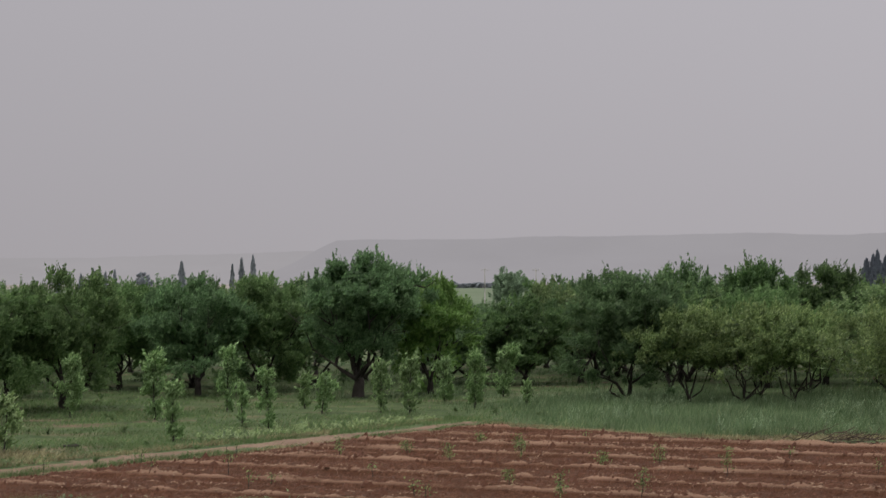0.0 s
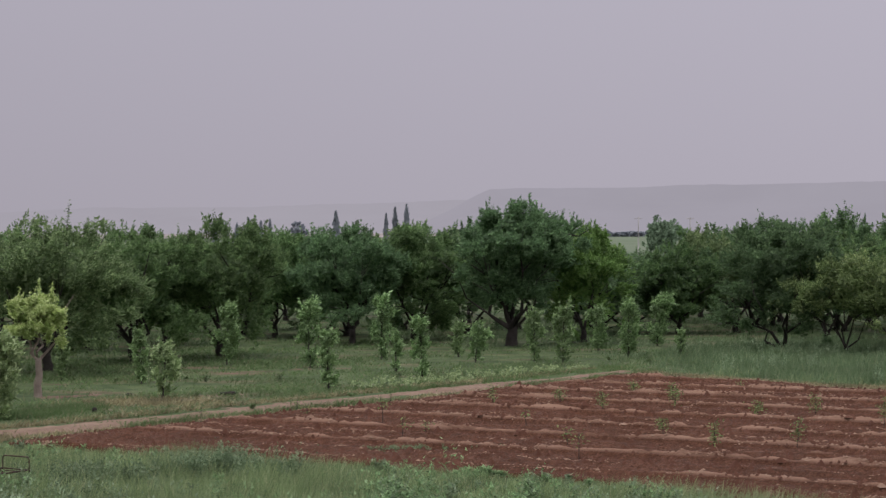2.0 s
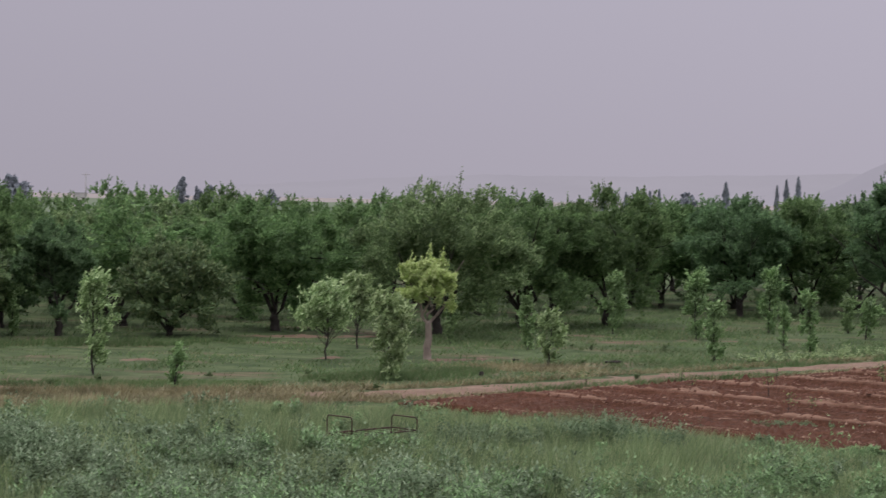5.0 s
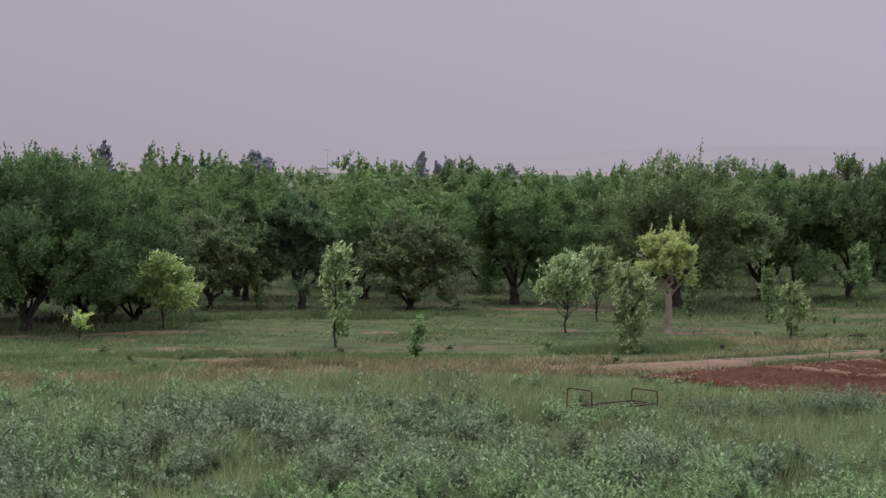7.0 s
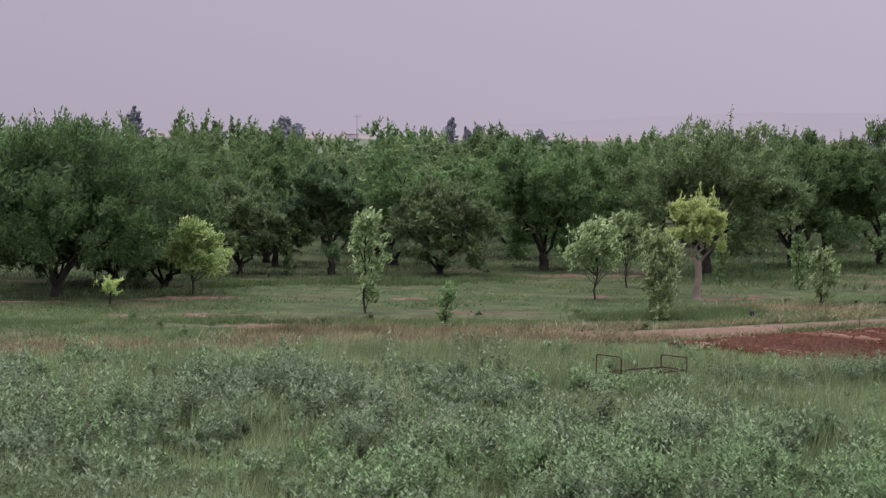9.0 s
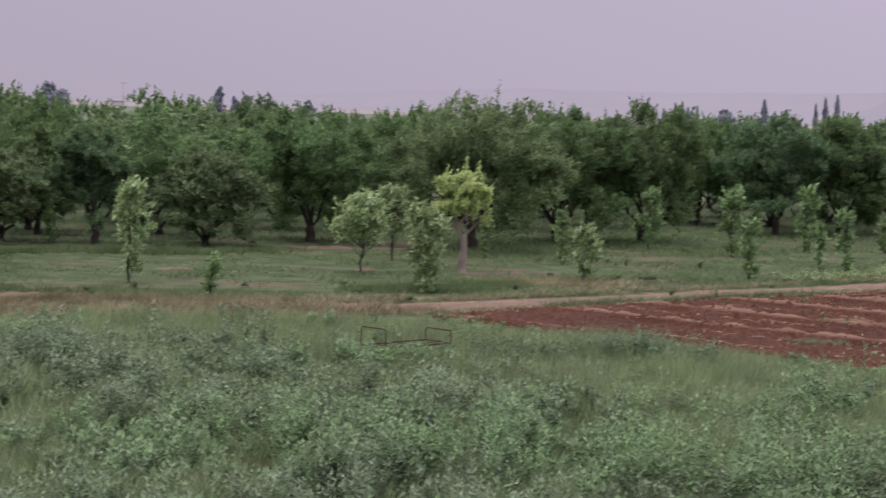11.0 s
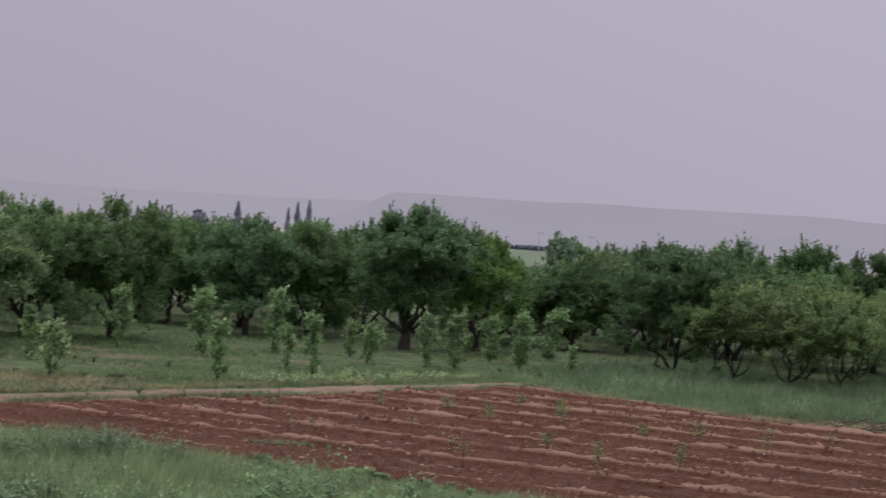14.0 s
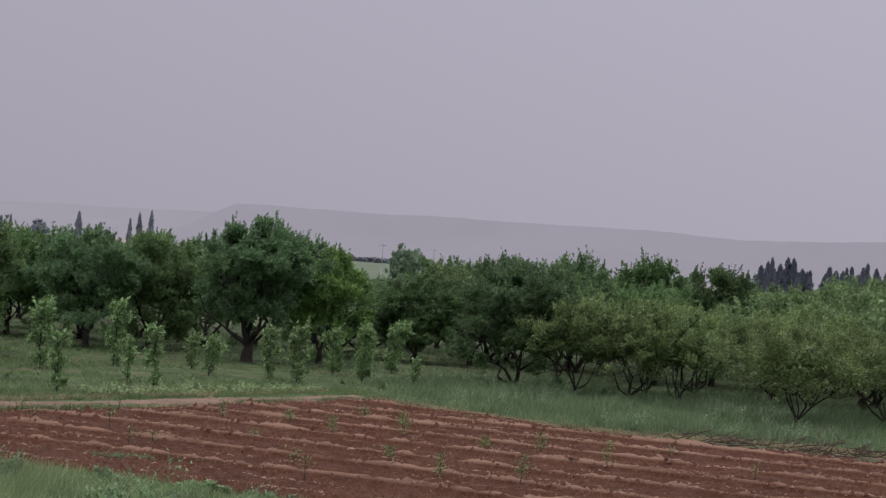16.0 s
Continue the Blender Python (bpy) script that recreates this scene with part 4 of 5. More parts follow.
sapling("young_tree", 360, -23.5, 55.4, 0.75, 1.05, M_YELLOW, "tiny sapling with yellow-green spreading leaves", leaves=300, leaf=0.085, low_leaves=0.35, wide_top=True)


def yellow_tree():
    orchard_tree("yellow_tree", 375, -7.8, 64.0, 3.45, 2.15, M_YELLOW, "bright yellow-green tree with a bare pale trunk", leaves=15000, clear=0.42, limbs=4, girth=0.11, leaf=0.092, bark=M_PALE_BARK, group="young trees", shoots=14, wobble=0.012)


yellow_tree()

# ---------------------------------------------------------------- planted whips in the tilled soil
WHIPS_LEAFY = ((7.5, 59.2, 0.32), (8.2, 55.6, 0.45), (10.2, 62.8, 0.38), (10.4, 57.0, 0.6), (12.0, 53.8, 0.42), (13.7, 54.4, 0.52), (11.1, 45.8, 0.66), (14.5, 50.8, 0.72), (9.3, 46.0, 0.56), (8.7, 49.2, 0.34), (5.5, 58.4, 0.55), (10.8, 59.5, 0.46))
WHIPS_THIN = ((5.7, 51.7, 0.34), (18.1, 49.9, 0.45), (2.2, 53.5, 0.74), (2.5, 49.1, 0.52), (6.0, 44.2, 0.6), (3.1, 50.5, 0.32), (17.8, 56.0, 0.28), (0.3, 54.6, 0.32), (2.4, 56.6, 0.36), (-2.5, 54.9, 0.32), (2.6, 58.6, 0.4), (0.0, 57.4, 0.32), (6.2, 47.5, 0.4), (13.6, 63.6, 0.3))


def whip(seed, x, y, height, leafy):
    rng = np.random.default_rng(seed)
    z0 = float(soil_height(np.array(x), np.array(y)))
    t = new("planted_whip")
    t.location = (x, y, z0)
    top = np.array([rng.normal() * 0.03, rng.normal() * 0.03, height])
    part("stem", raw_mesh("stem", *tube(bent(rng, (0, 0, -0.06), top, 5, 0.015), np.linspace(0.012, 0.006, 5), 5), M_BARK, True), t)
    n = 130 if leafy else 34
    s = rng.uniform(0.3 if leafy else 0.5, 1.05, n)
    c = top * s[:, None] + rng.normal(size=(n, 3)) * [0.085, 0.085, 0.05]
    part("leaves", raw_mesh("leaves", *leaf_quads(rng, c, rng.normal(size=(n, 3)) + [0, 0, 0.6], 0.06, 0.032), M_GREY), t)
    tagged(t, "newly planted whip with a bushy tip in red soil" if leafy else "thin bare newly planted whip in red soil", "sapling", "planted whips")


for k, (x, y, h) in enumerate(WHIPS_LEAFY + WHIPS_THIN):
    whip(400 + k, x, y, h, k < len(WHIPS_LEAFY))

# ---------------------------------------------------------------- grass and weeds


def blades(rng, x, y, z, height, width, lean):
    n = len(x)
    a = rng.uniform(0, 2 * np.pi, n)
    h = height * rng.uniform(0.5, 1.25, n)
    tilt = rng.normal(scale=lean, size=(n, 2)) + [0.10, -0.04]
    w = width * rng.uniform(0.7, 1.3, n)
    dx, dy = np.cos(a) * w * 0.5, np.sin(a) * w * 0.5
    base = np.stack([x, y, z], -1)
    v = np.stack([base + np.stack([-dx, -dy, 0 * h], -1), base + np.stack([dx, dy, 0 * h], -1), base + np.stack([tilt[:, 0] * h, tilt[:, 1] * h, h], -1)], 1)
    return v.reshape(-1, 3), np.arange(n * 3).reshape(-1, 3)


def polar_points(rng, n, d0, d1, a0, a1, power=1.0):
    d = d0 + (d1 - d0) * rng.random(n) ** power
    az = np.radians(rng.uniform(a0, a1, n))
    return d * np.sin(az), d * np.cos(az)


def weed_leaves(rng, x, y, size, stems=7, nodes=10, tall=0.55, wide=0.5, leaf=0.06, span=(0.0, 9.0)):
    """Leaves of bushy weeds: upright stems leaning out of one root, leaves spiralling up each of them to a small crown."""
    p = np.repeat(np.arange(len(x)), stems)
    a = rng.uniform(0, 2 * np.pi, len(p))
    h = size[p] * tall * rng.uniform(0.55, 1.1, len(p))
    out = rng.uniform(0.05, wide, len(p)) * h
    root = np.stack([x[p] + rng.normal(scale=0.04, size=len(p)), y[p] + rng.normal(scale=0.04, size=len(p)), 0 * h], -1)
    reach = np.stack([np.cos(a) * out + 0.05 * h, np.sin(a) * out, h], -1)
    k = np.repeat(np.arange(len(p)), nodes)
    f = np.tile(np.linspace(0.22, 1.0, nodes) ** 0.8, len(p)) + rng.normal(scale=0.03, size=len(k))
    mid = root[k] + reach[k] * np.stack([f**1.6, f**1.6, f], -1)
    turn = rng.uniform(0, 2 * np.pi, len(k))
    d = unit(np.stack([np.cos(turn), np.sin(turn), 0.1 + 0.9 * f**2], -1) + rng.normal(size=(len(k), 3)) * 0.15)
    ln = leaf * (1.3 - 0.6 * f) * rng.uniform(0.8, 1.2, len(k))
    across = unit(np.cross(d, [0.0, 0.0, 1.0]) + rng.normal(size=(len(k), 3)) * 0.25)
    c = mid + d * (ln * 0.6)[:, None]
    c[:, 2] = np.maximum(c[:, 2], 0.0)
    pick = (f >= span[0]) & (f < span[1])
    c, d, across, ln = c[pick], d[pick], across[pick], ln[pick, None]
    return leaf_tris(rng, c, np.cross(across, d), ln, ln * 0.55, d)


def grass_tufts(rng, x, y, height, per, width, spread=0.09):
    """Grass in tussocks: blades of one tussock fan out of one root and lean with the wind."""
    k = np.repeat(np.arange(len(x)), per)
    a = rng.uniform(0, 2 * np.pi, len(k))
    r = spread * np.sqrt(rng.random(len(k)))
    h = height[k] * rng.uniform(0.45, 1.2, len(k))
    bend = rng.normal(scale=0.2, size=(len(x), 2))[k] + np.stack([np.cos(a), np.sin(a)], -1) * rng.uniform(0.0, 0.55, (len(k), 1)) + [0.14, -0.03]
    base = np.stack([x[k] + np.cos(a) * r, y[k] + np.sin(a) * r, -0.04 + 0 * h], -1)
    t = rng.uniform(0, np.pi, len(k))
    w = width * rng.uniform(0.6, 1.3, len(k)) * 0.5
    side = np.stack([np.cos(t) * w, np.sin(t) * w, 0 * w], -1)
    v = np.stack([base - side, base + side, base + np.stack([bend[:, 0] * h, bend[:, 1] * h, h], -1)], 1)
    return v.reshape(-1, 3), np.arange(len(k) * 3).reshape(-1, 3)


def weed_zone(x, y):
    """Above zero where bushy weeds crowd out the grass: thick near by, thinning towards the plot."""
    deep = np.clip((edge_y(x) - 6.0 - 4.5 * np.clip((x + 8) / 6, 0, 1.4) - y) / 7.0, -1, 1)
    deep = np.where((np.abs(x + 0.156 * y) < 1.5) & (y > 34.5), -0.6, deep)
    deep = deep + 0.75 * np.clip((x + 0.2) / 1.5, 0, 1)
    return 0.95 * deep - 0.2 + 0.85 * wave(x * 0.5, y, 1.6, 55) + 0.4 * wave(x * 0.7, y, 0.75, 56)


def make_meadow():
    rng = np.random.default_rng(501)
    x, y = polar_points(rng, 34000, 22, 53, -29, 19, 1.1)
    ok = y < edge_y(x) + 0.35 * wave(x, y, 1.2, 51)
    x, y = x[ok], y[ok]
    patch = wave(x, y, 2.2, 52) + 0.5 * wave(x, y, 0.7, 53)
    zone = weed_zone(x, y)
    keep = rng.random(len(x)) < np.clip(0.85 + 0.2 * patch - 0.7 * zone, 0.12, 1.0)
    x, y, patch = x[keep], y[keep], patch[keep]
    x, y, patch = np.concatenate([x, rng.uniform(-7.6, -4.9, 260)]), np.concatenate([y, rng.uniform(38.8, 40.7, 260)]), np.concatenate([patch, rng.normal(scale=0.2, size=260)])
    low = np.clip((edge_y(x) - y) / 2.5, 0.35, 1)
    v, f = grass_tufts(rng, x, y, np.clip(0.44 * (1 + 0.4 * patch), 0.16, 0.8) * low, 11, 0.02)
    tagged(new("meadow_grass", raw_mesh("meadow_grass", v, f, M_MEADOW)), "rank grey-green meadow grass", "grass", kind="stuff")

    x, y = polar_points(rng, 1700, 22, 50, -28, 17, 0.95)
    many = rng.integers(2, 9, len(x))
    clump = np.repeat(np.arange(len(x)), many)
    big = rng.uniform(0.6, 1.2, len(x))[clump] * np.sqrt(many / 5.0)[clump] ** 0.7
    a, r = rng.uniform(0, 2 * np.pi, len(clump)), np.sqrt(rng.random(len(clump)))
    x, y = x[clump] + np.cos(a) * r * 0.36 * big, y[clump] + np.sin(a) * r * 0.36 * big
    dome = big * (1.08 - 0.5 * r**2)
    w = weed_zone(x, y)
    ok = (y < edge_y(x) - np.where(x > 0.3, 0.35, 1.0)) & (rng.random(len(x)) < np.clip(0.44 + 0.8 * w, 0.1, 1.0)) & ~((np.abs(x + 6.2) < 1.1) & (np.abs(y - 40.8) < 1.0))
    x, y, w, dome = x[ok], y[ok], w[ok], dome[ok]
    size = rng.uniform(0.75, 1.2, len(x)) * dome * np.clip(0.75 + 0.4 * w, 0.6, 1.1) * (0.92 + 0.5 * wave(x * 0.7, y, 1.9, 59)) * np.where((x > 0.0) & (y > edge_y(x) - 4.0), 0.42, 1.0)
    x, y, size = np.concatenate([x, rng.uniform(-7.3, -4.9, 44)]), np.concatenate([y, rng.uniform(39.0, 39.9, 44)]), np.concatenate([size, rng.uniform(0.42, 0.7, 44)])
    blue = wave(x, y, 3.5, 57) + 0.8 * rng.normal(size=len(x)) * 0.5 + 0.25 * (y < 36) > 0.12
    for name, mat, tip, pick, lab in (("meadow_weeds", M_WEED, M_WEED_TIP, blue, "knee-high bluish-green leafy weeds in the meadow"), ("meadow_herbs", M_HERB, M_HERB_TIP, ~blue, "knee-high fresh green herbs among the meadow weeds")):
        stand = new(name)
        # shade painted into the lower leaves, highlight into the tips
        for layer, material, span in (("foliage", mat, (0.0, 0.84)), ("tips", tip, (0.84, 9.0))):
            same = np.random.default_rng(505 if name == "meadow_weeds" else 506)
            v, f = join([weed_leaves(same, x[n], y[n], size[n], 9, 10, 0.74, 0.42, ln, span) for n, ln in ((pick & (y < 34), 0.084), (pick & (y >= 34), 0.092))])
            part(layer, raw_mesh(layer, v, f, material), stand, "upper leaves with highlights put into their colour" if layer == "tips" else "")
        tagged(stand, lab, "weeds", kind="stuff")


# bushy clumps in the meadow, and green tufts in the tilled plot


def weed_bush(seed, x, y, spread, tall, label):
    rng = np.random.default_rng(seed)
    n = int(20 + 20 * spread)
    px, py = x + rng.normal(scale=spread * 0.4, size=n), y + rng.normal(scale=spread * 0.2, size=n)
    v, f = weed_leaves(rng, px, py, rng.uniform(0.8, 1.25, n), 12 if tall > 0.3 else 7, 12 if tall > 0.3 else 6, tall, 0.6, 0.075 if tall > 0.3 else 0.06)
    tagged(new("weed_clump", raw_mesh("weed_clump", v, f, M_WEED if tall > 0.3 else M_TALL)), label, "weeds", kind="stuff")


weed_bush(541, -1.4, 41.9, 1.6, 0.62, "bushy clump of leafy weeds at the meadow edge")
weed_bush(546, -4.0, 40.4, 1.5, 0.5, "bushy clump of leafy weeds beside the bed frame")
weed_bush(542, 2.3, 47.0, 1.0, 0.13, "low green weeds sprouting in the tilled soil")
weed_bush(543, 4.6, 46.9, 0.7, 0.11, "low green weeds sprouting in the tilled soil")
weed_bush(544, -11.6, 36.5, 1.3, 0.6, "bushy clump of leafy weeds in the meadow")
weed_bush(545, -8.7, 37.8, 1.2, 0.5, "bushy clump of leafy weeds in the meadow")
make_meadow()


# lusher grass: line, width, height, tussocks
LUSH = ((((-9.8, 56.4), (-8.5, 57.2), (-7.3, 58.0), (-5.9, 59.8)), 0.9, 0.17, 1500), (((-24.5, 49.3), (-21, 51), (-18.5, 52.4), (-13, 53.4), (-11, 54.4)), 0.8, 0.14, 1700),
        (((-23.5, 63.2), (-21.3, 66.2), (-17.6, 67.4), (-15, 69.8)), 1.0, 0.24, 900), (((2.5, 65.2), (6, 69.2), (9, 72.4), (12, 75)), 1.1, 0.16, 1700))


def make_turf():
    rng = np.random.default_rng(511)
    x, y = polar_points(rng, 440000, 44, 100, -29, 26, 1.35)
    d, az = np.hypot(x, y), np.degrees(np.arctan2(x, y))
    ok = (y > edge_y(x) + 1.2 + 0.7 * wave(x, y, 1.5, 61)) & ~inside(x, y, FIELD) & (d < grass_limit(az) + 1.5 * wave(x, y, 3.0, 64))
    px, py = path_mid(np.linspace(0, 1, 200))
    off = np.min(np.hypot(x[:, None] - px[None, ::8], y[:, None] - py[None, ::8]), 1)
    ok &= (off > 1.15) | ((off < 0.42) & (rng.random(len(x)) < 0.6))
    x, y = x[ok], y[ok]
    patch = wave(x, y, 4.0, 62) + 0.6 * wave(x, y, 1.4, 63)
    chance = np.clip(0.52 + 0.95 * patch, 0.04, 1)
    for line, width in zip(STREAKS, STREAK_WIDTH):
        lx = [p[0] for p in line]
        gap = np.abs(y - np.interp(x, lx, [p[1] for p in line])) / width
        chance = np.where((x > lx[0]) & (x < lx[-1]) & (gap < 1.0), chance * (0.02 + 0.25 * gap) * (lx[0] < 19), chance)
    keep = rng.random(len(x)) < chance
    x, y, patch = x[keep], y[keep], patch[keep]
    v, f = blades(rng, x, y, -0.03 + 0 * x, 0.11 + 0.04 * patch, 0.038, 0.75)
    s = 0.3 + 0.7 * rng.random(5000)
    qx, qy = path_mid(s)
    side = -1.25 + rng.normal(scale=0.10, size=5000)
    keep = wave(s * 70, s * 0, 3.0, 66) > -0.35
    qx, qy = (qx - side * 0.74)[keep], (qy + side * 0.67)[keep]
    v, f = join([(v, f), blades(rng, qx, qy, -0.02 + 0 * qx, 0.2 + 0 * qx, 0.03, 0.4)])
    for line, wide, tall, many in LUSH:
        t = rng.random(many)
        lx, ly = path_mid(t, line)
        lx, ly = lx + rng.normal(scale=wide * 0.4, size=many), ly + rng.normal(scale=wide * 0.5, size=many)
        ok = (wave(lx, ly, 1.2, 67) > -0.5) & ~inside(lx, ly, FIELD)
        lx, ly = lx[ok], ly[ok]
        v, f = join([(v, f), grass_tufts(rng, lx, ly, tall * (1 + 0.5 * wave(lx, ly, 0.9, 68)), 7, 0.03, 0.12)])
    tagged(new("orchard_grass", raw_mesh("orchard_grass", v, f, M_GRASS)), "short patchy green grass between the orchard trees", "grass", kind="stuff")


make_turf()


def make_tufts():
    """Taller weeds that stand out of the orchard turf."""
    rng = np.random.default_rng(515)
    x, y = polar_points(rng, 80, 50, 92, -27, 12, 1.1)
    d, az = np.hypot(x, y), np.degrees(np.arctan2(x, y))
    ok = (y > edge_y(x) + 2.5) & ~inside(x, y - 1.5, FIELD) & ~inside(x, y, FIELD) & (d < front_distance(az))
    x, y = x[ok], y[ok]
    v, f = weed_leaves(rng, x, y, rng.gamma(3.0, 0.16, len(x)) + 0.2, 12, 9, 0.26, 0.9, 0.085)
    tagged(new("turf_weeds", raw_mesh("turf_weeds", v, f, M_GRASS)), "scattered dark green weed tufts in the orchard grass", "weeds", kind="stuff")


make_tufts()


def make_bank_weeds():
    """Pale flowering weeds on the bank beyond the path's upper end."""
    rng = np.random.default_rng(519)
    t = rng.random(150)
    x, y = path_mid(0.66 + 0.34 * t)
    side = 1.3 + np.abs(rng.normal(scale=1.3, size=150))
    v, f = weed_leaves(rng, x - side * 0.74, y + side * 0.67, rng.uniform(0.4, 0.9, 150), 6, 8, 0.3, 0.8, 0.075)
    tagged(new("bank_weeds", raw_mesh("bank_weeds", v, f, M_PALE)), "pale green weeds on the bank above the path", "weeds", kind="stuff")


make_bank_weeds()


def make_undergrowth():
    """Thin grass and weeds in the shade between the trunks."""
    rng = np.random.default_rng(517)
    x, y = polar_points(rng, 13000, 60, 118, -29, 25, 0.9)
    d, az = np.hypot(x, y), np.degrees(np.arctan2(x, y))
    ok = (d > grass_limit(az) - 2) & (wave(x, y, 3.0, 65) + 0.6 * wave(x, y, 1.1, 69) > -0.35)
    x, y = x[ok], y[ok]
    v, f = grass_tufts(rng, x, y, 0.22 + 0.12 * wave(x, y, 2.0, 70), 7, 0.034, 0.3)
    tagged(new("undergrowth", raw_mesh("undergrowth", v, f, M_TALL)), "thin shaded grass between the orchard trunks", "grass", kind="stuff")


make_undergrowth()


def make_tall_grass():
    rng = np.random.default_rng(521)
    n = 170000
    x, y = rng.uniform(12, 40, n), rng.uniform(52, 88, n)
    line = np.interp(x, (12.0, 15.2, 17.1, 19.4, 21.0, 25.0, 30.0, 44), (72.4, 67.6, 65.3, 64.1, 64.3, 64.0, 61, 52))
    ok = (y > line + 0.5 * wave(x, y, 1.4, 71)) & (y < line + np.interp(x, (14, 19), (13, 24)) + 2 * wave(x, y, 2.0, 72))
    ok &= rng.random(n) < np.clip((x - 11.5) / 6.0, 0.1, 1) * np.clip(0.8 + 0.5 * wave(x, y, 1.7, 74), 0.1, 1)
    x, y = x[ok], y[ok]
    v, f = blades(rng, x, y, -0.03 + 0 * x, (0.40 + 0.2 * wave(x, y, 1.6, 73) + 0.16 * wave(x, y, 0.55, 75)) * np.clip((x - 8) / 9, 0.4, 1), 0.035, 0.42)
    tagged(new("tall_grass", raw_mesh("tall_grass", v, f, M_TALL)), "knee-high lush green grass below the fruit trees", "grass", kind="stuff")
    edge = (y < line[ok] + 3.2 * rng.random(len(x)) ** 2) & (rng.random(len(x)) < 0.05)
    v, f = grass_tufts(rng, x[edge], y[edge], rng.uniform(0.25, 0.42, edge.sum()), 14, 0.03, 0.12)
    tagged(new("grass_tufts", raw_mesh("grass_tufts", v, f, M_MEADOW)), "pale green shaggy grass tufts along the edge of the red plot", "grass", kind="stuff")
    herb = (wave(x, y, 2.4, 76) > 0.15) & (rng.random(len(x)) < 0.016)
    v, f = weed_leaves(rng, x[herb], y[herb], rng.uniform(0.7, 1.2, herb.sum()), stems=5, nodes=7, tall=0.55, leaf=0.075)
    tagged(new("weeds", raw_mesh("weeds", v, f, M_WEED_TIP)), "grey-green weeds growing through the tall grass", "weeds", kind="stuff")


make_tall_grass()


def make_straw():
    """Dry stalks along the path, the plot's far edge and the meadow's far edge."""
    rng = np.random.default_rng(531)
    n = 9000
    s = rng.random(n)
    x, y = path_mid(s)
    side = np.where(rng.random(n) < 0.6, 1.0, -1.0) * (1.1 + np.abs(rng.normal(scale=0.38, size=n)))
    x1, y1 = x - side * 0.74, y + side * 0.67
    x2 = rng.uniform(11.8, 36, 19000)
    y2 = np.interp(x2, (11.8, 15.2, 17.1, 19.4, 21.0, 25.0, 30.0, 44), (72.0, 67.2, 64.9, 63.6, 63.4, 62.8, 59.8, 51.2)) + rng.normal(scale=0.5, size=19000) + 0.5 * wave(x2, x2 * 0, 1.5, 94)
    x3 = rng.uniform(-30, -7, 26000)
    y3 = edge_y(x3) + 1.0 + rng.normal(scale=0.9, size=26000) + 0.5 * wave(x3, x3 * 0, 2.0, 91)
    thick = wave(x3, y3, 1.6, 92) + 0.6 * wave(x3, y3, 0.6, 93) > -0.45
    x3, y3 = x3[thick], y3[thick]
    x4, y4 = rng.normal(-4.4, 1.1, 3000), rng.normal(61.3, 0.8, 3000)
    x, y = np.concatenate([x1, x2, x3, x4]), np.concatenate([y1, y2, y3, y4])
    v, f = blades(rng, x, y, -0.02 + 0 * x, np.where(x < -8, 0.24, 0.15), 0.028, 0.75)
    t = rng.random(900)
    hx, hy = path_mid(t, ((-17.0, 48.4), (-15.6, 49.2), (-13.4, 49.6), (-11.6, 50.8)))
    hx, hy = hx + rng.normal(scale=0.15, size=900), hy + rng.normal(scale=0.28, size=900)
    v, f = join([(v, f), grass_tufts(rng, hx, hy, 0.26 + 0.12 * wave(hx, hy, 0.8, 95), 8, 0.03, 0.15)])
    tagged(new("dry_grass", raw_mesh("dry_grass", v, f, M_STRAW)), "dry straw-coloured grass along the path", "grass", kind="stuff")


make_straw()

# ---------------------------------------------------------------- iron bed frame in the meadow


def rounded_hoop(a, b, height, radius, corner=0.09):
    """Line of a hoop that stands on a and b and is rounded above."""
    a, b = np.array([*a, 0.0]), np.array([*b, 0.0])
    u = unit(b - a)
    pts = [a + [0, 0, -0.05], a + [0, 0, height - corner]]
    for k in range(1, 6):
        t = k / 6 * math.pi / 2
        pts.append(a + u * corner * (1 - math.cos(t)) + np.array([0, 0, height - corner + corner * math.sin(t)]))
    for k in range(1, 6):
        t = math.pi / 2 * (1 - k / 6)
        pts.append(b - u * corner * (1 - math.cos(t)) + np.array([0, 0, height - corner + corner * math.sin(t)]))
    pts += [b + [0, 0, height - corner], b + [0, 0, -0.05]]
    return tube(pts, [radius] * len(pts), 8)


def iron_bed():
    bed = new("bed_frame")
    bed.location = (-6.9, 40.5, 0)
    across, along = np.array([0.56, -0.42]), np.array([1.23, 0.36])
    o = np.array([0.0, 0.0])
    for start in (o, along):
        part("end_hoop", raw_mesh("end_hoop", *rounded_hoop(start, start + across, 0.69, 0.014, 0.07), M_IRON, True), bed)
        z = 0.32 if start is o else 0.44
        part("cross_bar", raw_mesh("cross_bar", *tube([[*start, z], [*(start + across), z]], [0.014, 0.014], 6), M_IRON, True), bed)
    for s in (o, across):
        part("side_rail", raw_mesh("side_rail", *tube([[*s, 0.32], [*(s + along), 0.44]], [0.018, 0.018], 6), M_IRON, True), bed)
    for k in range(1, 6):
        s = along * k / 6
        part("slat", raw_mesh("slat", *tube([[*s, 0.325 + 0.02 * k], [*(s + across), 0.325 + 0.02 * k]], [0.009, 0.009], 5), M_IRON, True), bed)
    tagged(bed, "rusty iron bed frame with two hoops in the grass", "bed frame")


iron_bed()

